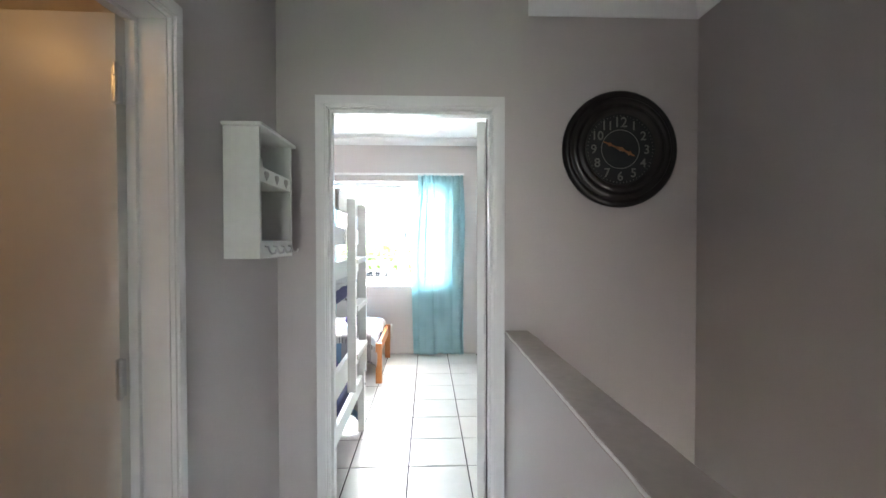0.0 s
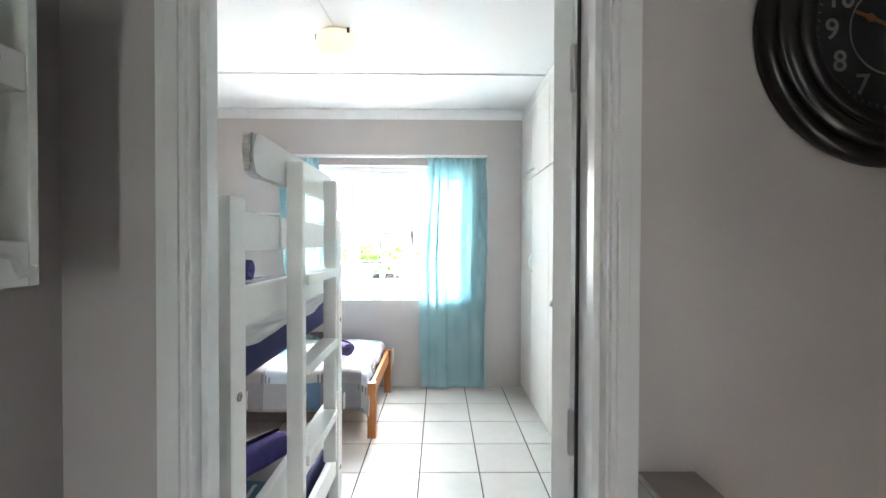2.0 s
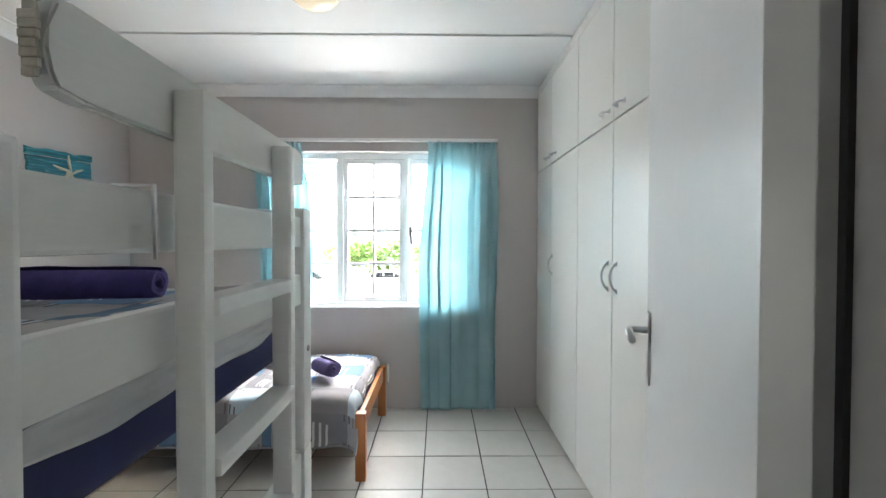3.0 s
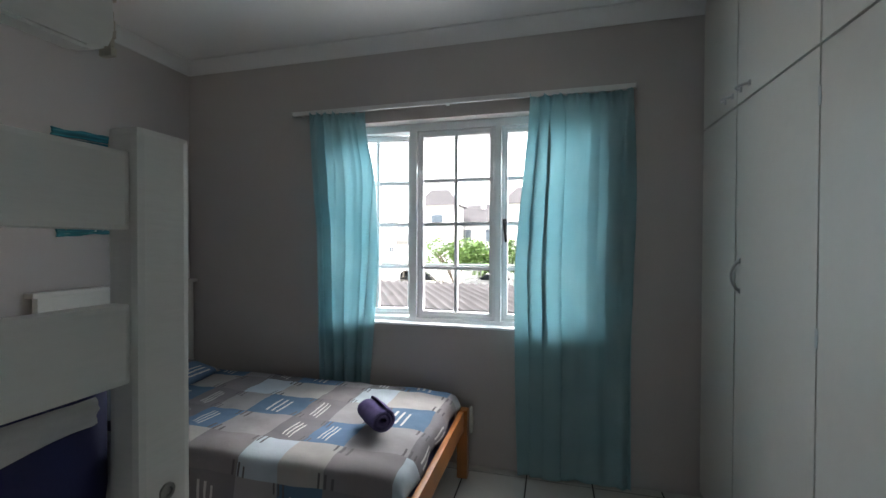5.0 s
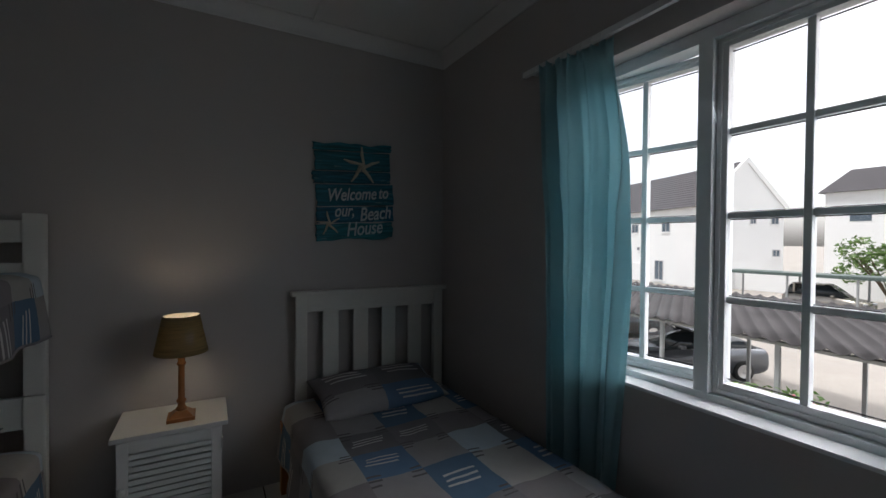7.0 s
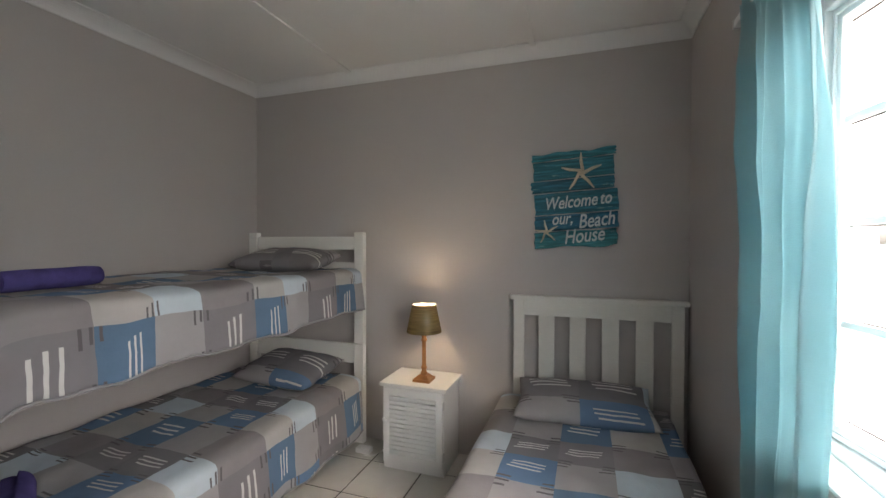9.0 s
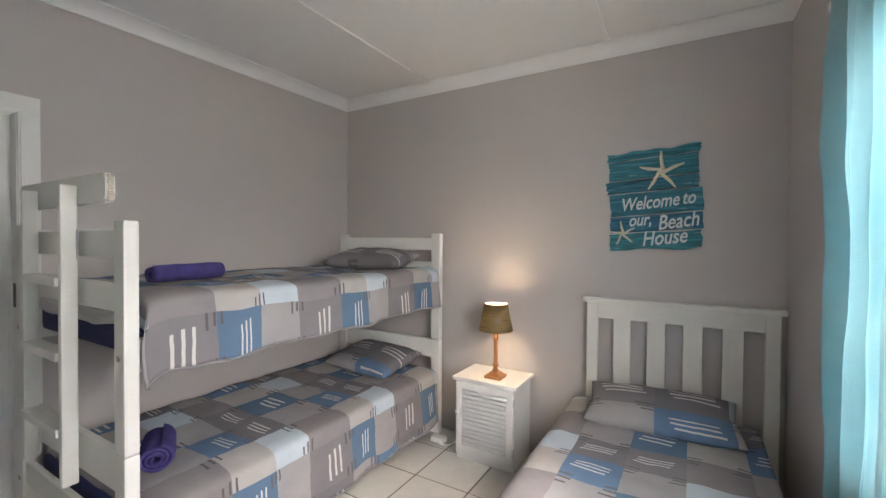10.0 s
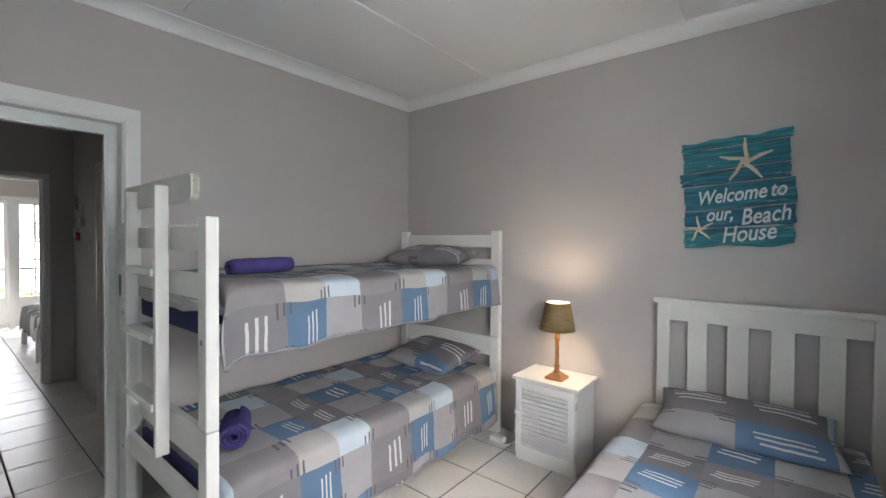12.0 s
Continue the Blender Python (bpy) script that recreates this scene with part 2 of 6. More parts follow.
def cornice(name, a, b, inward, top, label):
    """A cove along a-b (plan points); inward: unit vector into the room."""
    bm = bmesh.new()
    h = 0.075
    prof = [(0.0, -h - 0.004), (0.007, -h - 0.004), (0.009, -h), *[(h - h * math.cos(t) + 0.009, -h + h * math.sin(t)) for t in [k * math.pi / 16 for k in range(1, 8)]], (h + 0.006, -0.008), (h + 0.006, 0), (0, 0)]
    rings = []
    for p in (a, b):
        rings.append([bm.verts.new((p[0] + inward[0] * d, p[1] + inward[1] * d, top + z)) for d, z in prof])
    n = len(prof)
    for k in range(n):
        bm.faces.new((rings[0][k], rings[0][(k + 1) % n], rings[1][(k + 1) % n], rings[1][k]))
    for r in rings:
        bm.faces.new(r)
    return structure(part(name, bm, CEILING), label, "cornice")


cl = "white moulded plaster cornice under the ceiling"
cornice("cornice_west", (W, S), (W, N), (1, 0), CZ - 0.001, cl)
cornice("cornice_north", (W, N), (0.745, N), (0, -1), CZ - 0.001, cl)
cornice("cornice_south", (W, WS), (D_X0 - 0.03, S), (0, 1), CZ - 0.001, cl)
cornice("cornice_south_door", (D_X0 - 0.03, S), (0.745, S), (0, 1), CZ - 0.001, cl)
cornice("cornice_hall_clock", (0.40, HS + 0.15), (HE, HS + 0.15), (0, -1), 2.619, cl)
cornice("cornice_hall_stair", (HE, HSOUTH), (HE, HS + 0.15), (-1, 0), 2.619, cl)
cornice("cornice_hall_south", (HW - 0.1, HSOUTH), (HE, HSOUTH), (0, 1), 2.619, cl)
cornice("cornice_hall_west", (HW - 0.1, HSOUTH), (HW, HS), (1, 0), 2.619, cl)


def door_frame(name, u0, u1, v0, v1, z1, along, label, stop_to, back=0.055, rebate=0.0, deep=0.045):
    """A stepped steel frame lining an opening u0-u1 in a wall v0-v1. stop_to: v at which the door stop ends."""
    rows = []

    def add(a0, a1, b0, b1, c0, c1):
        rows.append((a0, a1, b0, b1, c0, c1) if along == "x" else (b0, b1, a0, a1, c0, c1))

    lo, hi = min(v0, stop_to), max(v0, stop_to)
    for s, u in ((-1, u0), (1, u1)):
        def side(d0, d1, b0, b1, c1):
            a = sorted((u + s * d0, u + s * d1))
            add(a[0], a[1], b0, b1, 0.0, c1)
        rb = rebate if s < 0 else 0.0
        vb = v1 - deep if rebate else v1
        side(0.0, 0.03, v0, vb, z1)
        if rebate:
            side(rb, rb + 0.028, vb, v1, z1 + rebate)
        if rb:
            side(0.03, rb + 0.028, vb - 0.006, vb, z1 + rebate)
        side(0.004, 0.055, v0 - 0.012, v0, z1 + 0.004)
        side(rb + 0.004, rb + back, v1, v1 + 0.012, z1 + rebate + 0.004)
        side(0.012, 0.034, v0 - 0.02, v0 - 0.012, z1 + 0.012)
        side(rb + 0.012, rb + 0.034, v1 + 0.012, v1 + 0.02, z1 + rebate + 0.012)
        side(-0.014, 0.0, lo + 0.03, hi - 0.002, z1 - 0.014)
    add(u0 - 0.03, u1 + 0.03, v0, v1 - (deep if rebate else 0), z1, z1 + 0.03)
    if rebate:
        add(u0 - rebate, u1, v1 - deep, v1, z1 + rebate, z1 + rebate + 0.028)
        add(u0 - rebate, u1, v1 - deep - 0.006, v1 - deep, z1 + 0.03, z1 + rebate + 0.028)
    for b0, b1, w_, rb in ((v0 - 0.012, v0, 0.055, 0.0), (v1, v1 + 0.012, back, rebate)):
        add(u0 - rb - w_, u1 + w_, b0, b1, z1 + rb + 0.004, z1 + rb + w_)
    for b0, b1, rb in ((v0 - 0.02, v0 - 0.012, 0.0), (v1 + 0.012, v1 + 0.02, rebate)):
        add(u0 - rb - 0.034, u1 + 0.034, b0, b1, z1 + rb + 0.012, z1 + rb + 0.034)
    add(u0, u1, lo + 0.03, hi - 0.002, z1 - 0.014, z1)
    ob = structure(thing(name), label, "door frame")
    bm = bmesh.new()
    for r in rows:
        box_bm(bm, *r, 0.0025)
    part("steel_frame", bm, WHITE, ob)
    return ob


def lever_handle(leaf, at, side, to_hinge):
    """A lever on a long plate. at: (along, z) in the leaf; side: +1 or -1 face."""
    x, z = at
    y = side * 0.0205
    plate = box("handle_plate", x - 0.02, x + 0.02, min(y, y + side * 0.006), max(y, y + side * 0.006), z - 0.10, z + 0.075, CHROME, leaf, "satin steel long plate", 0.002)
    bm = bmesh.new()
    tube_bm(bm, [(x, y, z + 0.03), (x, y + side * 0.035, z + 0.03), (x, y + side * 0.048, z + 0.03)], 0.009, 10)
    tube_bm(bm, [(x, y + side * 0.045, z + 0.03), (x - to_hinge * 0.03, y + side * 0.05, z + 0.031), (x - to_hinge * 0.11, y + side * 0.05, z + 0.028)], 0.0085, 10)
    part("lever", bm, CHROME, leaf, "satin steel lever", True)


# bedroom door: frame, strike plate and the open leaf
d1 = door_frame("door_frame_1", D_X0, D_X1, HS, S, D_Z, "x", "white gloss painted steel door frame", S - 0.085, 0.085, 0.042, 0.085)
bm = box_bm(bmesh.new(), D_X0 - 0.042, D_X0 - 0.0395, S - 0.050, S - 0.010, 1.14, 1.255)
for z in (1.16, 1.195, 1.23):
    box_bm(bm, D_X0 - 0.040, D_X0 - 0.037, S - 0.041, S - 0.021, z - 0.011, z + 0.011, 0.002)
DULL = Mat("dull_worn_steel", (0.16, 0.15, 0.14), 0.5, 0.6).vary(0.4, 20, 90, 0.2).m
part("strike_plate", bm, DULL, d1, "worn steel strike plate")
# added black strip: paints the shade seen between the leaf's hinge edge and frame
box("door_seal", 0.2285, D_X1 + 0.004, S - 0.006, S + 0.001, 0.0, D_Z, BLACK, d1, "black strip standing in for the shade in the hinge gap")
leaf = structure(thing("door_1", (0.203, S + 0.017, 0.008), 70), "white painted flush door standing open into the bedroom", "door")
box("leaf", 0.003, D_X1 - D_X0 - 0.004, -0.02, 0.02, 0, 2.015, WHITE, leaf, "", 0.002)
lever_handle(leaf, (0.69, 1.17), 1, 1)
lever_handle(leaf, (0.69, 1.17), -1, 1)
for z in (0.25, 1.0, 1.8):
    part("hinge", lathe_bm(bmesh.new(), [(0.006, z - 0.05), (0.007, z - 0.045), (0.007, z + 0.045), (0.006, z + 0.05)], 10, (-0.002, -0.022, 0)), CHROME, leaf)

# side-room door: frame and open leaf, lit warm from inside
d3 = door_frame("door_frame_2", D3_0, D3_1, HW - 0.12, HW, 2.03, "y", "white gloss painted steel door frame in the passage", HW - 0.075)
d3.matrix_world = west_turn
leaf3 = structure(thing("door_2", (HW - 0.135, D3_1 - 0.012, 0.008), 182), "cream painted flush door standing open into a warm lit room", "door")
box("leaf", 0.004, 0.735, -0.02, 0.02, 0, 2.015, CREAM, leaf3, "", 0.002)
lever_handle(leaf3, (0.69, 1.03), 1, 1)
lever_handle(leaf3, (0.69, 1.03), -1, 1)
for z in (0.25, 1.05, 1.83):
    hb = box_bm(bmesh.new(), -0.004, 0.014, 0.006, 0.0235, z - 0.05, z + 0.05, 0.002)
    lathe_bm(hb, [(0.006, z - 0.055), (0.008, z - 0.05), (0.008, z - 0.02), (0.006, z - 0.018), (0.006, z + 0.018), (0.008, z + 0.02), (0.008, z + 0.05), (0.006, z + 0.055)], 10, (0.0, 0.026, 0))
    part("hinge", hb, CHROME, leaf3)
# passage door to the far bedroom: frame alone
door_frame("door_frame_3", D2_0, D2_1, HSOUTH - 0.12, HSOUTH, 2.03, "x", "white gloss painted steel door frame to the far bedroom", HSOUTH - 0.05)

# plain walls that close the side room and the far bedroom
SIDE_WALL = Mat("side_room_plaster", (0.62, 0.56, 0.47), 0.7).vary(0.05, 1, 80, 0.1).m
structure(boxes("wall_side_room", [(-2.7, -2.6, -0.4, 1.8, -0.02, 2.7), (-2.6, -0.98, 1.62, 1.74, -0.02, 2.7), (-2.6, -0.98, -0.4, -0.3, -0.02, 2.7)], SIDE_WALL), "cream plaster walls of the side room", "wall")
structure(box("ceiling_side_room", -2.7, HW - 0.13, -0.4, 1.8, 2.66, 2.76, CEILING), "white side room ceiling", "ceiling")
FR_X0, FR_X1, FR_Z1 = -1.30, 0.35, 2.12
structure(boxes("wall_far_room", [(-3.6, -3.5, -4.85, HSOUTH - 0.12, -0.02, 2.7), (1.6, 1.7, -4.85, HSOUTH - 0.12, -0.02, 2.7),
    (-3.5, FR_X0, -4.85, -4.65, -0.02, 2.7), (FR_X1, 1.6, -4.85, -4.65, -0.02, 2.7), (FR_X0, FR_X1, -4.85, -4.65, FR_Z1, 2.7), (-3.5, HW - 0.35, HSOUTH - 0.24, HSOUTH - 0.12, -0.02, 2.7)], WALL), "pale grey plaster walls of the far bedroom", "wall")
structure(box("ceiling_far_room", -3.6, 1.7, -4.85, HSOUTH - 0.12, 2.62, 2.72, CEILING), "white far bedroom ceiling", "ceiling")
structure(box("floor_far_east", 0.35, 1.7, -5.2, HSOUTH - 0.12, -0.25, -0.001, TILE), "cream tiled floor of the far bedroom", "floor")

# ---------------------------------------------------------------- the bedroom's window
GLASS = bpy.data.materials.new("window_glass")
GLASS.use_nodes = True
gn, gl = GLASS.node_tree.nodes, GLASS.node_tree.links
gn.remove(gn["Principled BSDF"])
g_t, g_g, g_m, g_f = gn.new("ShaderNodeBsdfTransparent"), gn.new("ShaderNodeBsdfGlossy"), gn.new("ShaderNodeMixShader"), gn.new("ShaderNodeLayerWeight")
g_g.inputs["Roughness"].default_value, g_f.inputs["Blend"].default_value = 0.02, 0.5
g_p, g_s = gn.new("ShaderNodeMath"), gn.new("ShaderNodeMath")
g_p.operation, g_s.operation = "POWER", "MULTIPLY_ADD"
g_p.inputs[1].default_value, g_s.inputs[1].default_value, g_s.inputs[2].default_value = 5.0, 0.5, 0.02
gl.new(g_f.outputs["Facing"], g_p.inputs[0])
gl.new(g_p.outputs[0], g_s.inputs[0])
gl.new(g_s.outputs[0], g_m.inputs[0])
gl.new(g_t.outputs[0], g_m.inputs[1])
gl.new(g_g.outputs[0], g_m.inputs[2])
gl.new(g_m.outputs[0], gn["Material Output"].inputs[0])
SASH = Mat("window_gloss_white", (0.84, 0.865, 0.88), 0.25).vary(0.04, 3, 30, 0.08, 0.002).m

win = structure(thing("window_1"), "white painted timber cottage-pane window, one sash ajar", "window")
M0, M1, M2, M3 = -0.975, -0.924, -0.402, -0.362       # the two mullions
FZ0, FZ1 = WIN_Z0, WIN_Z1
boxes("window_frame", [(WIN_X0, WIN_X0 + 0.05, WIN_Y, WIN_Y + 0.09, FZ0, FZ1), (WIN_X1 - 0.05, WIN_X1, WIN_Y, WIN_Y + 0.09, FZ0, FZ1),
    (WIN_X0 + 0.05, WIN_X1 - 0.05, WIN_Y, WIN_Y + 0.09, FZ0, FZ0 + 0.03), (WIN_X0 + 0.05, WIN_X1 - 0.05, WIN_Y, WIN_Y + 0.09, FZ1 - 0.05, FZ1),
    (M0, M1, WIN_Y - 0.006, WIN_Y + 0.085, FZ0 + 0.03, FZ1 - 0.05), (M2, M3, WIN_Y - 0.006, WIN_Y + 0.085, FZ0 + 0.03, FZ1 - 0.05)], SASH, win, "", 0.004)
box("window_sill", WIN_X0 + 0.001, WIN_X1 - 0.001, N - 0.003, WIN_Y - 0.001, WIN_Z0 - 0.008, WIN_Z0 + 0.006, SASH, win, "white painted sill", 0.004)


def sash(x0, x1, hinge_x, angle, name):
    """A sash of two by four panes. It turns about its outer stile."""
    z0, z1 = FZ0 + 0.032, FZ1 - 0.052
    ob = new(name)
    ob.parent = win
    ob.matrix_local = pose(hinge_x, WIN_Y + 0.02, 0, 0, 0, angle)
    a0, a1 = x0 - hinge_x, x1 - hinge_x
    st = 0.036
    rows = [(a0, a0 + st, 0, 0.045, z0, z1), (a1 - st, a1, 0, 0.045, z0, z1), (a0 + st, a1 - st, 0, 0.045, z0, z0 + 0.042), (a0 + st, a1 - st, 0, 0.045, z1 - st, z1)]
    sf = boxes("sash_frame", rows, SASH, ob, "", 0.003)
    boxes("glazing_bead", [(a0 + 0.010, a0 + 0.018, -0.006, 0.001, z0 + 0.010, z1 - 0.010), (a1 - 0.018, a1 - 0.010, -0.006, 0.001, z0 + 0.010, z1 - 0.010),
        (a0 + 0.018, a1 - 0.018, -0.006, 0.001, z0 + 0.010, z0 + 0.020), (a0 + 0.018, a1 - 0.018, -0.006, 0.001, z1 - 0.020, z1 - 0.010)], SASH, ob, "", 0.002)
    gx0, gx1, gz0, gz1 = a0 + st, a1 - st, z0 + 0.042, z1 - st
    mx = (gx0 + gx1) / 2
    bm = bmesh.new()
    box_bm(bm, mx - 0.011, mx + 0.011, 0.006, 0.04, gz0, gz1, 0.004)
    part("glazing_bar", bm, SASH, ob)
    for k in (1, 2, 3):
        z = gz0 + (gz1 - gz0) * k / 4
        bm = bmesh.new()
        box_bm(bm, gx0, mx - 0.011, 0.008, 0.038, z - 0.011, z + 0.011, 0.004)
        box_bm(bm, mx + 0.011, gx1, 0.008, 0.038, z - 0.011, z + 0.011, 0.004)
        part("glazing_bar", bm, SASH, ob)
    for k in range(4):
        for p0, p1 in ((gx0, mx - 0.011), (mx + 0.011, gx1)):
            za, zb = gz0 + (gz1 - gz0) * k / 4, gz0 + (gz1 - gz0) * (k + 1) / 4
            pane = box("pane", p0, p1, 0.022, 0.025, za + 0.002, zb - 0.002, GLASS, ob, "clear glass")
            pane.visible_shadow = False
            # dark glazing putty line round the pane
            boxes("putty", [(p0, p1, 0.0255, 0.029, za + 0.010, za + 0.014), (p0, p1, 0.0255, 0.029, zb - 0.0145, zb - 0.0105)], BLACK, ob, "dark putty line")
    return ob


sash(WIN_X0 + 0.052, M0 - 0.002, WIN_X0 + 0.052, 9, "sash_open")
sash(M1 + 0.002, M2 - 0.002, M1 + 0.002, 0, "sash_fixed")
s3 = sash(M3 + 0.002, WIN_X1 - 0.052, M3 + 0.002, 0, "sash_closed")
hm = box_bm(bmesh.new(), 0.008, 0.030, -0.010, 0.0, 1.48, 1.55, 0.003)
tube_bm(hm, [(0.019, -0.010, 1.53), (0.019, -0.030, 1.53), (0.021, -0.034, 1.50), (0.027, -0.036, 1.45), (0.032, -0.036, 1.40)], 0.0085, 8)
part("window_latch", hm, BLACK, s3, "black cast window latch", True)

# ---------------------------------------------------------------- curtains
CLOTH = bpy.data.materials.new("aqua_curtain_cloth")
CLOTH.use_nodes = True
cn, clk = CLOTH.node_tree.nodes, CLOTH.node_tree.links
cn.remove(cn["Principled BSDF"])
c_d, c_t, c_m = cn.new("ShaderNodeBsdfDiffuse"), cn.new("ShaderNodeBsdfTranslucent"), cn.new("ShaderNodeMixShader")
c_n, c_w, c_r, c_c, c_b = cn.new("ShaderNodeTexNoise"), cn.new("ShaderNodeTexNoise"), cn.new("ShaderNodeValToRGB"), cn.new("ShaderNodeTexCoord"), cn.new("ShaderNodeBump")
c_n.inputs["Scale"].default_value, c_w.inputs["Scale"].default_value = 3.0, 260.0
clk.new(c_c.outputs["Object"], c_n.inputs[0])
clk.new(c_c.outputs["Object"], c_w.inputs[0])
c_r.color_ramp.elements[0].position, c_r.color_ramp.elements[1].position = 0.3, 0.7
c_r.color_ramp.elements[0].color, c_r.color_ramp.elements[1].color = (0.37, 0.57, 0.615, 1), (0.45, 0.64, 0.675, 1)
clk.new(c_n.outputs[0], c_r.inputs[0])
c_b.inputs["Strength"].default_value, c_b.inputs["Distance"].default_value = 0.25, 0.002
clk.new(c_w.outputs[0], c_b.inputs["Height"])
for sh in (c_d, c_t):
    clk.new(c_r.outputs[0], sh.inputs["Color"])
    clk.new(c_b.outputs[0], sh.inputs["Normal"])
c_m.inputs[0].default_value = 0.53
clk.new(c_d.outputs[0], c_m.inputs[1])
clk.new(c_t.outputs[0], c_m.inputs[2])
clk.new(c_m.outputs[0], cn["Material Output"].inputs[0])


def curtain(top, mid, bottom, z0, z1, folds, amp, seed, swag=0.0, slant=0.0, flat=0.0):
    """A pleated sheet. top, mid, bottom: (x left, x right) at those heights."""
    nu, nv = 240, 84
    bm = bmesh.new()
    grid = []
    for j in range(nv + 1):
        v = j / nv
        z = z1 + (z0 - z1) * v
        if v < 0.5:
            k = v / 0.5
            k = k * k * (3 - 2 * k)
            xl, xr = top[0] + (mid[0] - top[0]) * k, top[1] + (mid[1] - top[1]) * k
        else:
            k = (v - 0.5) / 0.5
            xl, xr = mid[0] + (bottom[0] - mid[0]) * k, mid[1] + (bottom[1] - mid[1]) * k
        xr += swag * math.exp(-((v - 0.21) / 0.15) ** 2)
        row = []
        open_ = min(1.0, v / 0.12)
        for i in range(nu + 1):
            u = i / nu
            w = u + 0.13 * noise.noise((u * 2.3, v * 0.8, seed)) + 0.04 * noise.noise((u * 6, v * 1.1, seed + 2))
            ph = 2 * math.pi * folds * w + seed
            d1 = 0.45 + 1.1 * abs(noise.noise((u * 3.3, v * 0.5, seed + 3)))
            d2 = 0.35 + 0.8 * noise.noise((u * 2.9, v * 0.7, seed + 11))
            wave = d1 * math.sin(ph) + d2 * math.sin(1.73 * ph + 2.0 + 0.6 * v)
            lean = max(0.0, 0.25 + 2.4 * noise.noise((u * 2.4 + 5, v * 0.5, seed + 6)))
            # soft pleats, some of which lean over; small gathers between the hooks at the heading
            calm = flat * min(1.0, max(0.0, (u - 0.36) / 0.2)) * min(1.0, max(0.0, (0.96 - u) / 0.1))
            y = amp * (0.3 + 0.7 * open_) * wave * (1 - 0.72 * calm) + slant * (u - 0.5) + 0.016 * calm
            x = (xr - xl) / folds * 0.13 * open_ * lean * (1 - 0.8 * calm) * math.sin(2 * ph + 0.6)
            head = math.exp(-(v / 0.035) ** 2)
            y += 0.010 * head * math.sin(2 * math.pi * folds * 2.9 * u + 2 * noise.noise((u * 5, 0.3, seed)))
            y += 0.009 * noise.noise((u * 4, v * 6, seed + 9)) * open_
            crease = 0.006 * noise.noise((u * 11 + v * 6, v * 9, seed + 4)) * open_
            sag = 0.022 * abs(math.sin(math.pi * 7 * u)) ** 0.7 * max(0.0, 1 - v / 0.07)
            hem = -0.016 * v * v * (0.5 + 0.5 * math.sin(ph)) + 0.02 * noise.noise((u * 5, 0.7, seed + 5)) * v
            row.append(bm.verts.new((xl + (xr - xl) * u + x, min(5.345, 5.312 + y + crease), z + hem - sag)))
        grid.append(row)
    for j in range(nv):
        for i in range(nu):
            bm.faces.new((grid[j][i], grid[j][i + 1], grid[j + 1][i + 1], grid[j + 1][i]))
    return bm


def curtain_thing(label, *a, **k):
    c = tagged(thing("curtain"), label, "curtain", "pair of window curtains")
    ob = part("cloth", curtain(*a, **k), CLOTH, c, "", True)
    sol = ob.modifiers.new("thickness", "SOLIDIFY")
    sol.thickness = 0.0015
    for q in range(7):
        x = a[0][0] + (a[0][1] - a[0][0]) * (q + 0.5) / 7
        bm = bmesh.new()
        tube_bm(bm, [(x, 5.315, a[4] + 0.012), (x, 5.30, a[4] + 0.006), (x, 5.295, a[4] - 0.03), (x + 0.004, 5.287, a[4] - 0.035)], 0.0022, 6)
        part("curtain_hook", bm, WHITE, c)
    return c


curtain_thing("aqua cotton curtain drawn aside behind the bed", (-1.63, -1.255), (-1.575, -1.165), (-1.55, -1.245), 0.30, 2.272, 3.6, 0.030, 2.0, swag=0.055, slant=0.05)
curtain_thing("long aqua cotton curtain hanging to the floor", (-0.18, 0.385), (-0.255, 0.395), (-0.225, 0.395), 0.012, 2.274, 4.2, 0.030, 5.4, flat=1.0)
rail = tagged(thing("curtain_rail"), "white metal curtain track above the window", "curtain rail")
boxes("track", [(-1.775, 0.395, 5.305, 5.325, 2.258, 2.286)], WHITE, rail, "", 0.003)
for x in (-1.72, -0.69, 0.34):
    boxes("bracket", [(x - 0.01, x + 0.01, 5.325, N, 2.262, 2.282)], WHITE, rail)
for x in (-1.779, 0.395):
    box("end_stop", x, x + 0.006, 5.302, 5.328, 2.254, 2.29, CHROME, rail)

# ---------------------------------------------------------------- bedding
# colours by row of patches (hanging edge, next row, middle row), three to a row
PATCHES = [(0.105, 0.18, 0.275), (0.215, 0.205, 0.22), (0.335, 0.325, 0.335), (0.25, 0.235, 0.245), (0.47, 0.55, 0.61), (0.42, 0.405, 0.395), (0.32, 0.31, 0.32), (0.19, 0.185, 0.20), (0.12, 0.205, 0.33)]
PATCH_U, PATCH_V = 0.235, 0.235


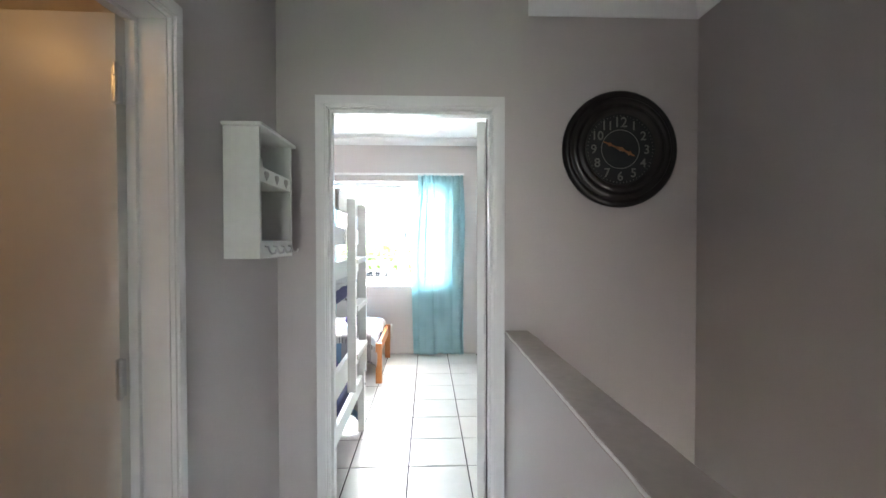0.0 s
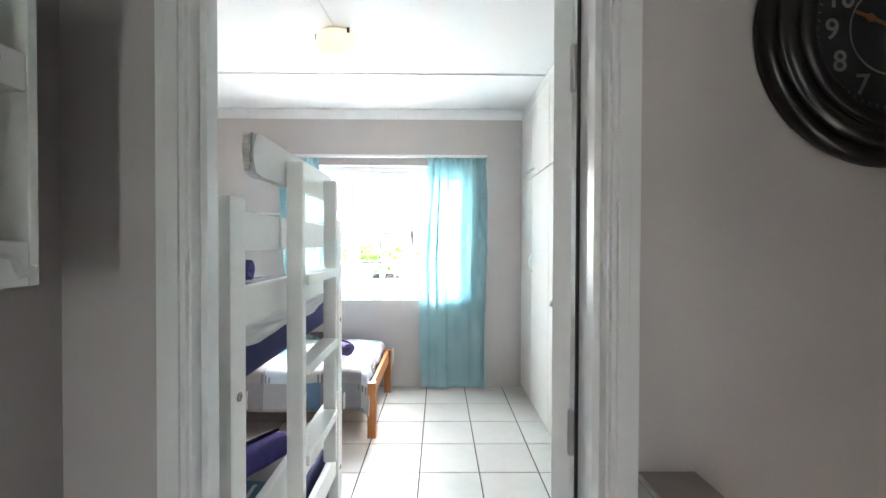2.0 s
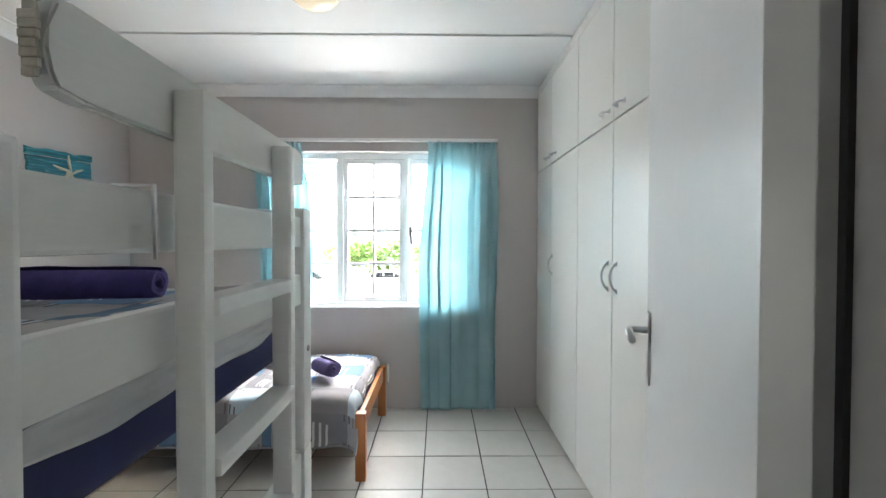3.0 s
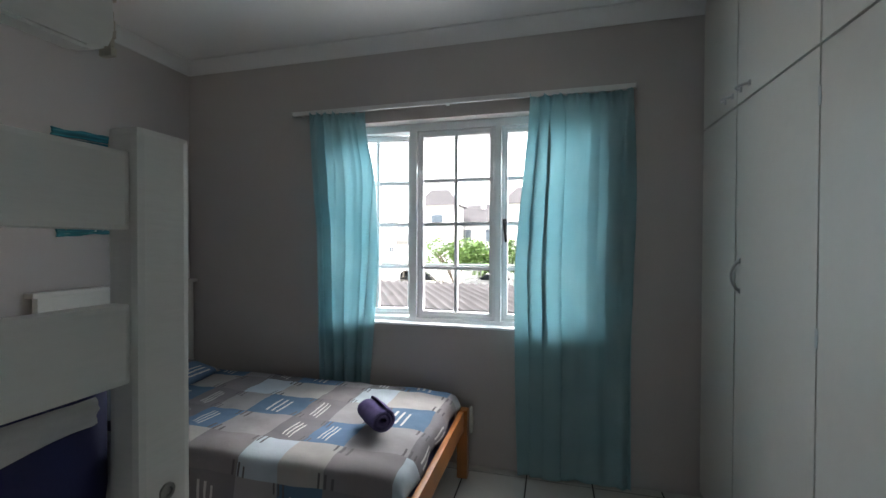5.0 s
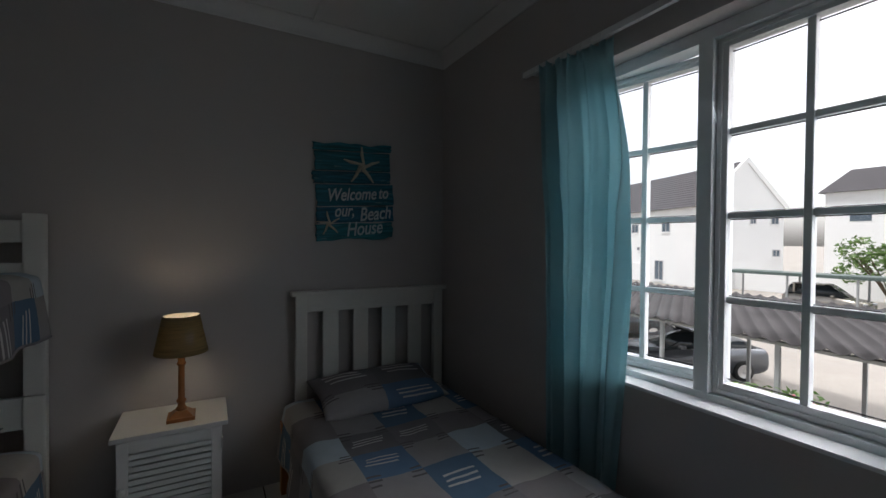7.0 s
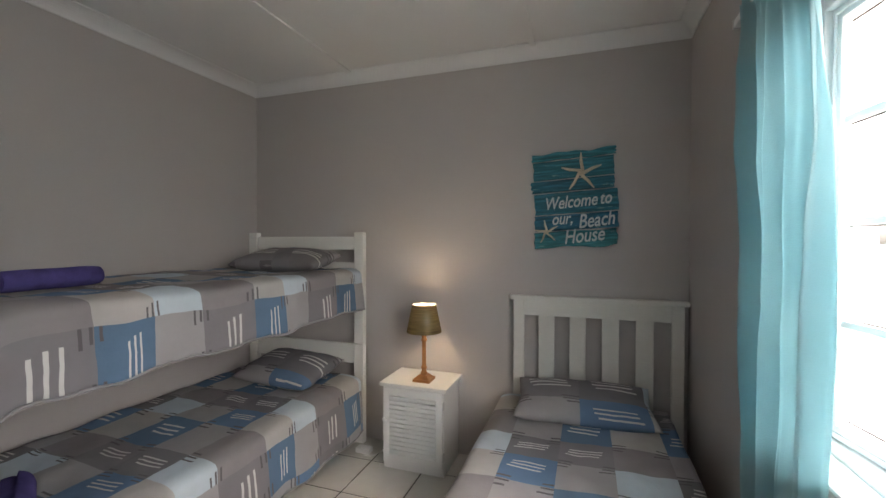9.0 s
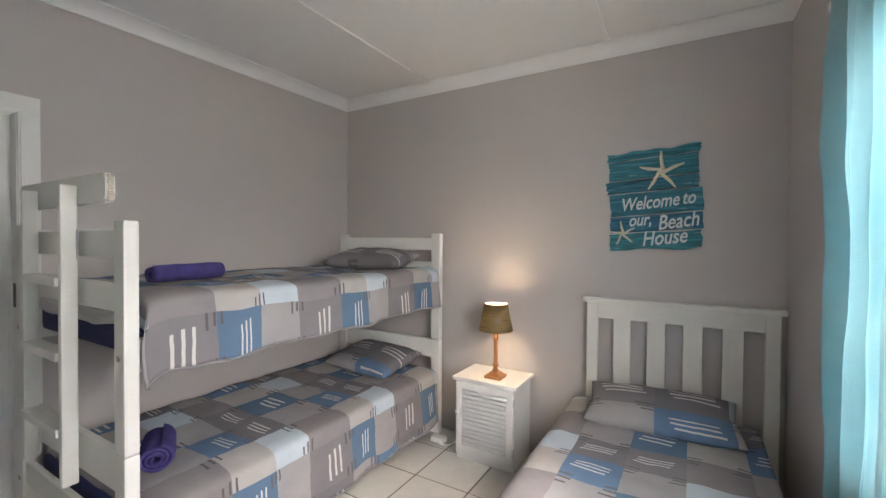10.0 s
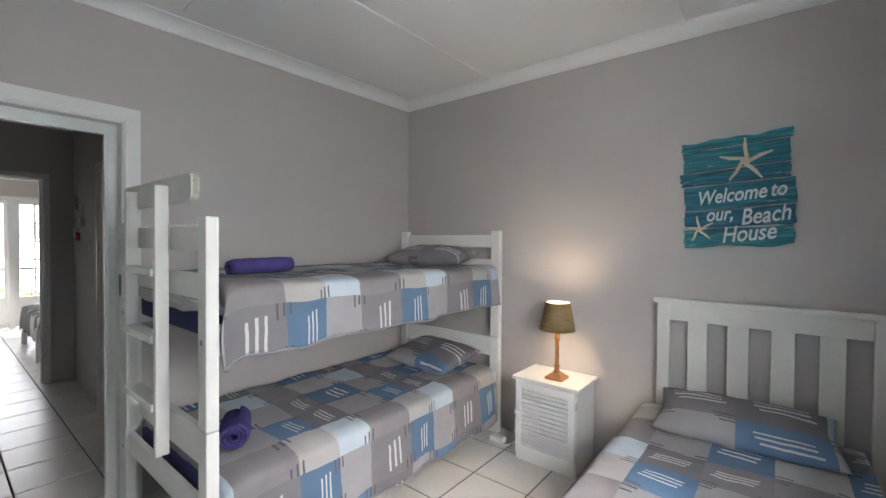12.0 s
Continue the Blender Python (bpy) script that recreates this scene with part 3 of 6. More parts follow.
def quilt_material(name):
    q = Mat(name, (0.4, 0.4, 0.4), 0.85, spec=0.2)
    n, l = q.n, q.l
    uv = n.new("ShaderNodeTexCoord").outputs["UV"]
    sep = n.new("ShaderNodeSeparateXYZ")
    l.new(uv, sep.inputs[0])
    wob = q.math("MULTIPLY", q.math("SUBTRACT", q.noise(9, 2), 0.5), 0.016)
    u, v = q.math("DIVIDE", q.math("ADD", sep.outputs[0], wob), PATCH_U), q.math("DIVIDE", sep.outputs[1], PATCH_V)
    row = q.math("FLOOR", v)
    band = q.math("FLOORED_MODULO", q.math("MULTIPLY", row, -1.0), 3.0)
    turn = q.math("FLOOR", q.math("DIVIDE", row, 3.0))

    def index(us):
        return q.math("ADD", q.math("MULTIPLY", band, 3.0), q.math("FLOORED_MODULO", q.math("ADD", q.math("FLOOR", us), turn), 3.0))

    # every other boundary is pulled sideways, so that the patches differ in width
    us = q.math("ADD", u, q.math("MULTIPLY", q.math("SINE", q.math("MULTIPLY", u, 2.1)), 0.13))
    ramp = n.new("ShaderNodeValToRGB")
    ramp.color_ramp.interpolation = "CONSTANT"
    e = ramp.color_ramp.elements
    while len(e) < len(PATCHES):
        e.new(0.5)
    for k, c in enumerate(PATCHES):
        e[k].position, e[k].color = k / len(PATCHES), (*c, 1)
    l.new(q.math("DIVIDE", q.math("ADD", index(us), 0.5), float(len(PATCHES))), ramp.inputs[0])
    base = ramp.outputs[0]

    def bars(shift_u, shift_v, length):
        gu, gv = q.math("FRACT", q.math("ADD", us, shift_u)), q.math("FRACT", q.math("ADD", v, shift_v))
        stripe = q.math("LESS_THAN", q.math("FRACT", q.math("MULTIPLY", gu, 8.6)), 0.36)
        b = q.math("MULTIPLY", stripe, q.math("MULTIPLY", q.math("GREATER_THAN", gu, 0.345), q.math("LESS_THAN", gu, 0.69)))
        ragged = q.math("MULTIPLY", q.math("SINE", q.math("MULTIPLY", q.math("FLOOR", q.math("MULTIPLY", gu, 8.6)), 2.3)), 0.05)
        end = q.math("ADD", gv, ragged)
        return q.math("MULTIPLY", b, q.math("MULTIPLY", q.math("GREATER_THAN", end, 0.22), q.math("LESS_THAN", end, 0.22 + length)))

    light = q.math("MULTIPLY", bars(0.05, 0.0, 0.62), q.math("LESS_THAN", q.math("ABSOLUTE", q.math("SUBTRACT", q.math("FLOORED_MODULO", index(us), 7.0), 0.5)), 0.6))
    half = q.math("FLOORED_MODULO", q.math("ADD", q.math("FLOOR", q.math("ADD", us, 0.45)), row), 2.0)
    dark = q.math("MULTIPLY", bars(0.45, 0.45, 0.46), half)
    base = q.mix(dark, base, (0.13, 0.12, 0.13))
    base = q.mix(light, base, (0.62, 0.61, 0.60))
    cloudy = q.ramp(q.noise(6, 5), [(0.3, (0.92, 0.92, 0.92)), (0.7, (1.05, 1.05, 1.05))])
    base = q.mix(1.0, base, cloudy, "MULTIPLY")
    q.to("Base Color", base)
    q.bump(q.math("ADD", q.math("MULTIPLY", q.noise(9, 5), 1.0), q.math("MULTIPLY", q.noise(420, 2), 0.06)), 0.5, 0.012)
    return q.m


QUILT = quilt_material("patchwork_quilt_cotton")
NAVY = Mat("navy_mattress_cloth", (0.018, 0.022, 0.10), 0.75).vary(0.15, 5, 200, 0.2, 0.002).m
TOWEL = Mat("purple_terry_towel", (0.075, 0.062, 0.21), 0.95, spec=0.1).vary(0.3, 20, 380, 0.9, 0.004).m
TOWEL2 = Mat("dusky_blue_terry_towel", (0.12, 0.10, 0.22), 0.95, spec=0.1).vary(0.3, 20, 380, 0.9, 0.004).m
SHEET = Mat("white_sheet_cotton", (0.6, 0.6, 0.6), 0.9).vary(0.05, 6, 200, 0.1).m


def quilt_bm(x0, x1, ya, yb, ztop, drop, foot_drop, seed, sag=0.02, flare=0.03):
    """A cover over a mattress x0-x1. It hangs over the edge at yb by drop, and over the foot at x1 by foot_drop. ya: the edge at the wall."""
    s = 1 if yb > ya else -1
    wid, lng = abs(yb - ya), x1 - x0
    nu, nv = 110, 64
    bm = bmesh.new()
    uvl = bm.loops.layers.uv.new("UVMap")
    rows = []
    for i in range(nu + 1):
        a = (lng + foot_drop) * i / nu
        row = []
        for j in range(nv + 1):
            b = (wid + drop) * j / nv
            fx, fy = max(0.0, a - lng), max(0.0, b - wid)
            x, y, z = x0 + min(a, lng), min(b, wid), ztop
            # rounded edges, then the hanging cloth
            e = max(0.0, 1 - max(0.0, wid - b) / 0.09)
            z -= 0.022 * e * e if fy == 0 else 0.022
            e2 = max(0.0, 1 - max(0.0, lng - a) / 0.09)
            z -= 0.022 * e2 * e2 if fx == 0 else 0.022
            if fy:
                k = fy / drop
                y += flare * math.sin(k * 1.4) + 0.014 * k * math.sin(a * 15 + seed) + 0.014 * k * noise.noise((a * 7, 0, seed))
                z -= fy * (1 + 0.04 * noise.noise((a * 4, 1, seed)))
            if fx:
                k = fx / max(foot_drop, 0.001)
                x += 0.02 * math.sin(k * 1.4) + 0.01 * k * math.sin(b * 17 + seed)
                z -= fx if not fy else max(0.0, fx - fy) * 0.4 + 0.02 * k
            z += 0.011 * noise.noise((a * 4.5, b * 4.5, seed)) + 0.006 * noise.noise((a * 12, b * 12, seed + 4)) - sag * math.sin(math.pi * min(1, b / wid)) * math.sin(math.pi * min(1, a / lng)) * 0.3
            vtx = bm.verts.new((x, ya + s * y, z))
            row.append((vtx, (a, b)))
        rows.append(row)
    for i in range(nu):
        for j in range(nv):
            q = (rows[i][j], rows[i + 1][j], rows[i + 1][j + 1], rows[i][j + 1])
            f = bm.faces.new([p[0] for p in q])
            for lp, p in zip(f.loops, q):
                lp[uvl].uv = (p[1][0] + seed, p[1][1] - wid - 0.075)
    return bm


HEM = Mat("grey_quilt_hem", (0.27, 0.26, 0.27), 0.9).vary(0.1, 9, 200, 0.2).m


def quilt(parent_name, label, *a, **k):
    bm = quilt_bm(*a, **k)
    bm.verts.ensure_lookup_table()
    edge = [bm.verts[i * 65 + 64].co.copy() for i in range(0, 111, 2)]
    ob = tagged(part(parent_name, bm, QUILT, None, "", True), label, "bedspread", "patchwork bedspreads")
    part("hem", tube_bm(bmesh.new(), edge, 0.006, 6), HEM, ob, "stitched grey hem", True)
    m = ob.modifiers.new("thickness", "SOLIDIFY")
    m.thickness, m.offset = 0.008, -1
    return ob


def pillow(label, at, lx, ly, h, turn, tilt, seed):
    nu = 36
    bm = bmesh.new()
    uvl = bm.loops.layers.uv.new("UVMap")
    for side in (1, -1):
        g = []
        for i in range(nu + 1):
            row = []
            for j in range(nu + 1):
                u, v = 2 * i / nu - 1, 2 * j / nu - 1
                edge = (1 - abs(u) ** 3.2) * (1 - abs(v) ** 3.2)
                pin = 1 - 0.07 * (1 - abs(u)) * abs(v) ** 2 - 0.05 * (1 - abs(v)) * abs(u) ** 2
                z = side * h / 2 * max(0.0, edge) ** 0.5 + 0.008 * noise.noise((u * 3, v * 3, seed)) * (1 if edge > 0 else 0)
                row.append(bm.verts.new((lx / 2 * u * pin, ly / 2 * v * pin, z)))
            g.append(row)
        for i in range(nu):
            for j in range(nu):
                f = bm.faces.new((g[i][j], g[i + 1][j], g[i + 1][j + 1], g[i][j + 1]))
                for lp, (p, q) in zip(f.loops, ((i, j), (i + 1, j), (i + 1, j + 1), (i, j + 1))):
                    lp[uvl].uv = (lx * p / nu + seed, ly * q / nu * 0.66 + 0.005)
    bmesh.ops.remove_doubles(bm, verts=bm.verts, dist=0.0006)
    ob = tagged(part("pillow", bm, QUILT, None, "", True), label, "pillow", "patchwork pillows")
    ob.matrix_world = pose(*at, 0, tilt, turn)
    return ob


def rolled_towel(label, at, length, r, turn, material, squash=0.85):
    """A towel rolled up, with the spiral showing at both ends."""
    bm = bmesh.new()
    n, turns = 90, 3.2
    pts = []
    for k in range(n + 1):
        t = k / n
        rad = r * (0.18 + 0.82 * t)
        ang = turns * 2 * math.pi * t
        pts.append((rad * math.cos(ang), rad * math.sin(ang) * squash))
    nl = 14
    for q in range(2):
        grid = []
        for k, (a, b) in enumerate(pts):
            d = math.hypot(a, b)
            off = -0.013 * q
            sc = (d + off) / d if d > 0.02 else 1
            row = []
            for j in range(nl + 1):
                w = j / nl
                puff = 1 + 0.05 * noise.noise((k * 0.09, w * 4, r * 50)) - 0.08 * (abs(2 * w - 1) ** 6)
                row.append(bm.verts.new((length * (w - 0.5) + 0.006 * noise.noise((k * 0.15, 0, w * 2)), a * sc * puff, b * sc * puff)))
            grid.append(row)
        for k in range(n):
            for j in range(nl):
                bm.faces.new((grid[k][j], grid[k + 1][j], grid[k + 1][j + 1], grid[k][j + 1]))
        if q == 0:
            first = grid
        else:
            for j in (0, nl):
                for k in range(n):
                    bm.faces.new((first[k][j], first[k + 1][j], grid[k + 1][j], grid[k][j]))
    ob = tagged(part("rolled_towel", bm, material, None, "", True), label, "towel", "rolled towels")
    ob.matrix_world = pose(*at, 0, 0, turn)
    return ob


# ---------------------------------------------------------------- bunk bed
bunk = tagged(thing("bunk_bed", (-1.6, 2.75, 0)), "white painted pine bunk bed with a ladder at its foot", "bunk bed")
BX, BY = -1.6, 2.75
FOOT, HEAD = -0.565, -2.625                 # the post centres along the bed


def bpart(name, x0, x1, y0, y1, z0, z1, bevel=0.008, label="", mat=BUNK, parent=None):
    ob = box(name, x0 - BX, x1 - BX, y0 - BY, y1 - BY, z0, z1, mat, parent or bunk, label, bevel)
    return ob


BOLT = Mat("zinc_bolt", (0.35, 0.35, 0.34), 0.35, 1.0).m
for px in (FOOT, HEAD):
    for py0, py1 in (((2.185, 2.262) if px == FOOT else (2.238, 2.315)), (3.195, 3.272)):
        lo_post = bpart("lower_post", px - 0.024, px + 0.024, py0, py1, 0, 0.722)
        up_post = bpart("upper_post", px - 0.024, px + 0.024, py0, py1, 0.7245, 1.535, 0.010)
        for z, pp_ in ((1.06, up_post), (0.35, lo_post)):
            bm = lathe_bm(bmesh.new(), [(0.011, 0), (0.011, 0.003), (0.006, 0.004), (0.005, 0.0015)], 14)
            bmesh.ops.rotate(bm, verts=bm.verts, cent=(0, 0, 0), matrix=Matrix.Rotation(radians(90), 3, "Y"))
            bmesh.ops.translate(bm, verts=bm.verts, vec=(px + (0.024 if px == FOOT else 0.024) - BX, (py0 + py1) / 2 - BY, z))
            part("bolt", bm, BOLT, pp_, "zinc bolt head")
    for z0, z1 in ((1.405, 1.503), (1.215, 1.315), (0.575, 0.718), (0.33, 0.43)):
        bpart("end_rail", px - 0.014, px + 0.014, 2.262 if px == FOOT else 2.315, 3.195, z0, z1, 0.007)
for y0, y1 in ((2.242, 2.262), (3.222, 3.25)):
    for z0, z1 in ((1.00, 1.12), (0.24, 0.36)):
        bpart("side_rail", HEAD + 0.024, FOOT - 0.024, y0, y1, z0, z1, 0.006)
for k in range(12):
    x = HEAD + 0.12 + k * 0.165
    bpart("slat", x - 0.035, x + 0.035, 2.262, 3.222, 1.03, 1.048, 0.002)
    bpart("slat", x - 0.035, x + 0.035, 2.262, 3.222, 0.27, 0.288, 0.002)
# ladder, its chipped top board hooked over the end
ladder = tagged(thing("bunk_ladder", (-0.498, 2.70, 0.49)), "white painted wooden ladder hooked on the bunk bed", "ladder")


def lpart(name, x0, x1, y0, y1, z0, z1, bevel=0.007, label="", mat=BUNK):
    return box(name, x0 + 0.515, x1 + 0.515, y0 - 2.72, y1 - 2.72, z0 - 0.49, z1 - 0.49, mat, ladder, label, bevel)


lpart("stile", -0.548, -0.497, 2.520, 2.551, 0.545, 1.672, 0.007)
lpart("stile", -0.548, -0.497, 2.921, 2.952, 0.545, 1.672, 0.007)
for z in (1.31, 1.03, 0.745):
    lpart("rung", -0.549, -0.488, 2.551, 2.921, z - 0.016, z + 0.016, 0.004)
CHIP = Mat("bare_chipped_wood", (0.55, 0.50, 0.42), 0.8).vary(0.3, 9, 60, 0.5).m
bm = bmesh.new()
pts = [(2.318, 1.598), (2.308, 1.615), (2.302, 1.64), (2.307, 1.665), (2.317, 1.70), (2.335, 1.708), (3.140, 1.708), (3.172, 1.70), (3.183, 1.685), (3.185, 1.63), (3.177, 1.61), (3.155, 1.600), (2.40, 1.600), (2.36, 1.592)]
fr = [[bm.verts.new((x + 0.515, y - 2.72, z - 0.49)) for y, z in pts] for x in (-0.579, -0.5495)]
bm.faces.new(fr[0])
bm.faces.new(fr[1][::-1])
for k in range(len(pts)):
    bm.faces.new((fr[0][k], fr[0][(k + 1) % len(pts)], fr[1][(k + 1) % len(pts)], fr[1][k]))
bmesh.ops.bevel(bm, geom=list(bm.edges), offset=0.004, segments=2, affect="EDGES")
part("top_board", bm, BUNK, ladder, "top board with chipped rounded ends")
for y0, sgn in ((3.182, 1), (2.303, -1)):
    for q in range(9):
        bm = bmesh.new()
        z = 1.605 + q * 0.0105
        d = 0.004 + 0.004 * random.random()
        box_bm(bm, -0.576 + 0.515 + 0.004 * random.random(), -0.553 + 0.515 - 0.004 * random.random(), min(y0 - 2.72, y0 - 2.72 + sgn * d), max(y0 - 2.72, y0 - 2.72 + sgn * d), z - 0.49, z - 0.49 + 0.010, 0.002)
        part("paint_chip", bm, CHIP, ladder, "chipped paint on the board end")
for y in (2.47, 2.96):
    bm = bmesh.new()
    tube_bm(bm, [(-0.03, y - 2.72, 1.495 - 0.49 - 0.10), (-0.03, y - 2.72, 1.508 - 0.49), (-0.092, y - 2.72, 1.508 - 0.49), (-0.092, y - 2.72, 1.45 - 0.49)], 0.004, 6)
    part("hook", bm, CHROME, ladder, "steel hook over the rail")


def mattress(label, x0, x1, y0, y1, z0, z1):
    ob = tagged(part("mattress", box_bm(bmesh.new(), x0, x1, y0, y1, z0, z1, 0.03), NAVY, None, "", True), label, "mattress", "navy mattresses")
    return ob


mattress("navy cloth mattress on the upper bunk", -2.59, -0.60, 2.29, 3.21, 1.048, 1.235)
mattress("navy cloth mattress on the lower bunk", -2.59, -0.60, 2.29, 3.21, 0.288, 0.455)
quilt("bedspread", "blue and grey patchwork bedspread over the upper bunk", -2.59, -0.625, 2.28, 3.258, 1.272, 0.265, 0.09, 1.3, flare=0.02)
quilt("bedspread", "blue and grey patchwork bedspread over the lower bunk", -2.59, -0.625, 2.28, 3.258, 0.495, 0.37, 0.10, 4.9, flare=0.03)
pillow("patchwork pillow at the head of the upper bunk", (-2.36, 2.80, 1.335), 0.40, 0.66, 0.15, 4, 9, 2.2)
pillow("patchwork pillow at the head of the lower bunk", (-2.38, 2.80, 0.57), 0.42, 0.66, 0.15, -6, 13, 5.1)
rolled_towel("purple towel rolled up on the upper bunk", (-0.97, 2.85, 1.318), 0.34, 0.052, 7, TOWEL)
rolled_towel("purple towel rolled up on the lower bunk", (-0.80, 2.93, 0.565), 0.24, 0.075, 62, TOWEL)
# crumpled white underside cloth at the foot of the upper mattress
bm = bmesh.new()
g = []
for i in range(41):
    row = []
    for j in range(9):
        y = 2.30 + 0.88 * i / 40
        z = 1.20 - 0.085 * j / 8 * (0.6 + 0.5 * noise.noise((y * 3, 0, 1)))
        row.append(bm.verts.new((-0.594 + 0.012 * noise.noise((y * 9, j * 0.6, 3)) + 0.006, y, z)))
    g.append(row)
for i in range(40):
    for j in range(8):
        bm.faces.new((g[i][j], g[i + 1][j], g[i + 1][j + 1], g[i][j + 1]))
ob = tagged(part("bed_sheet", bm, SHEET, None, "", True), "crumpled pale sheet edge hanging over the bunk mattress", "sheet")
ob.modifiers.new("thickness", "SOLIDIFY").thickness = 0.003

# ---------------------------------------------------------------- single bed
bed = tagged(thing("single_bed", (-1.6, 4.78, 0)), "single bed with white slatted headboard and pine frame", "bed")


def sp(name, x0, x1, y0, y1, z0, z1, mat=PINE, bevel=0.006, label=""):
    return box(name, x0 + 1.6, x1 + 1.6, y0 - 4.78, y1 - 4.78, z0, z1, mat, bed, label, bevel)


sp("leg", -0.588, -0.525, 4.262, 4.318, 0, 0.405)
sp("leg", -0.588, -0.525, 5.195, 5.252, 0, 0.405)
sp("leg", -2.61, -2.55, 4.262, 4.318, 0, 0.40)
sp("leg", -2.61, -2.55, 5.195, 5.252, 0, 0.40)
sp("foot_rail", -0.575, -0.545, 4.318, 5.195, 0.285, 0.398)
sp("side_rail", -2.55, -0.588, 4.275, 4.303, 0.22, 0.34)
sp("side_rail", -2.55, -0.588, 5.21, 5.238, 0.22, 0.34)
for k in range(11):
    x = -2.45 + k * 0.18
    sp("slat", x - 0.035, x + 0.035, 4.303, 5.21, 0.285, 0.302, PINE, 0.0)
HB = Mat("white_distressed_wood", (0.74, 0.73, 0.69), 0.45).vary(0.06, 4, 25, 0.15, 0.003, (1, 1, 5)).m
for k, (y0, y1) in enumerate(((4.352, 4.418), (5.262, 5.328))):
    sp("headboard_post", -2.672, -2.632, y0, y1, 0, 1.098, HB)
sp("headboard_rail", -2.665, -2.638, 4.418, 5.262, 1.0, 1.098, HB, 0.004)
sp("headboard_rail", -2.665, -2.638, 4.418, 5.262, 0.30, 0.40, HB, 0.004)
sp("headboard_cap", -2.685, -2.617, 4.325, 5.352, 1.098, 1.125, HB, 0.008)
gap = (5.262 - 4.418 - 4 * 0.096) / 5
for k in range(4):
    y = 4.418 + gap + k * (gap + 0.096)
    sp("headboard_slat", -2.66, -2.643, y, y + 0.096, 0.40, 1.0, HB, 0.003)
m2 = mattress("mattress on the single bed under the bedspread", -2.60, -0.60, 4.29, 5.225, 0.302, 0.455)
quilt("bedspread", "blue and grey patchwork bedspread over the single bed", -2.60, -0.60, 5.235, 4.285, 0.50, 0.27, 0.07, 7.7)
pillow("patchwork pillow against the slatted headboard", (-2.41, 4.78, 0.565), 0.40, 0.74, 0.125, 3, 13, 9.4)
rolled_towel("dusky blue towel rolled up on the bed", (-0.86, 4.63, 0.575), 0.20, 0.070, -45, TOWEL2)
CABLE = Mat("white_cable", (0.7, 0.7, 0.68), 0.5).vary(0.05, 5, 40, 0.0).m
bm = bmesh.new()
tube_bm(bm, [(-0.512, 5.26 + 0.035 * math.sin(a * 0.55), 0.33 + 0.075 * math.cos(a * 0.55)) for a in range(12)], 0.007, 8)
tagged(part("cable_loop", bm, CABLE, None, "", True), "white cable looped over the bed's foot post", "cable")

# ---------------------------------------------------------------- bedside cabinet and lamp
ns = tagged(thing("bedside_cabinet", (-2.56, 3.745, 0)), "white bedside cabinet with a louvred door", "cabinet")


def npart(name, x0, x1, y0, y1, z0, z1, bevel=0.003, parent=None, label="", mat=WHITE):
    return box(name, x0 + 2.56, x1 + 2.56, y0 - 3.745, y1 - 3.745, z0, z1, mat, parent or ns, label, bevel)


npart("top", -2.69, -2.345, 3.535, 3.992, 0.538, 0.560, 0.005)
npart("side_panel", -2.68, -2.375, 3.555, 3.572, 0, 0.538)
npart("side_panel", -2.68, -2.375, 3.950, 3.967, 0, 0.538)
npart("back_panel", -2.69, -2.681, 3.555, 3.967, 0.02, 0.538)
npart("base", -2.68, -2.38, 3.572, 3.950, 0.03, 0.048)
npart("plinth", -2.382, -2.375, 3.572, 3.950, 0.0, 0.045)
ndoor = npart("door", -2.374, -2.356, 3.560, 3.602, 0.05, 0.532, 0.002)
boxes("door_rail", [(-2.374 + 2.56, -2.356 + 2.56, 3.922 - 3.745, 3.963 - 3.745, 0.05, 0.532), (-2.374 + 2.56, -2.356 + 2.56, 3.602 - 3.745, 3.922 - 3.745, 0.05, 0.105), (-2.374 + 2.56, -2.356 + 2.56, 3.602 - 3.745, 3.922 - 3.745, 0.48, 0.532)], WHITE, ndoor, "", 0.002)
for k in range(13):
    z = 0.112 + k * 0.0287
    bm = bmesh.new()
    v = [bm.verts.new((x + 2.56, y - 3.745, zz)) for y in (3.602, 3.922) for x, zz in ((-2.354, z - 0.003), (-2.349, z), (-2.366, z + 0.014), (-2.371, z + 0.011))]
    for f in ((0, 1, 2, 3), (4, 7, 6, 5), (0, 4, 5, 1), (1, 5, 6, 2), (2, 6, 7, 3), (3, 7, 4, 0)):
        bm.faces.new([v[q] for q in f])
    part("louvre", bm, WHITE, ndoor)
kb = lathe_bm(bmesh.new(), [(0.006, 0), (0.006, 0.012), (0.014, 0.018), (0.016, 0.026), (0.011, 0.033), (0.002, 0.035)], 16)
bmesh.ops.rotate(kb, verts=kb.verts, cent=(0, 0, 0), matrix=Matrix.Rotation(radians(90), 3, "Y"))
bmesh.ops.translate(kb, verts=kb.verts, vec=(-2.356 + 2.56, 3.580 - 3.745, 0.33))
part("knob", kb, WHITE, ndoor, "small round white knob", True)
for z in (0.13, 0.45):
    npart("hinge", -2.377, -2.352, 3.962, 3.970, z - 0.025, z + 0.025, 0.001, ndoor, "small brass hinge", CHROME)

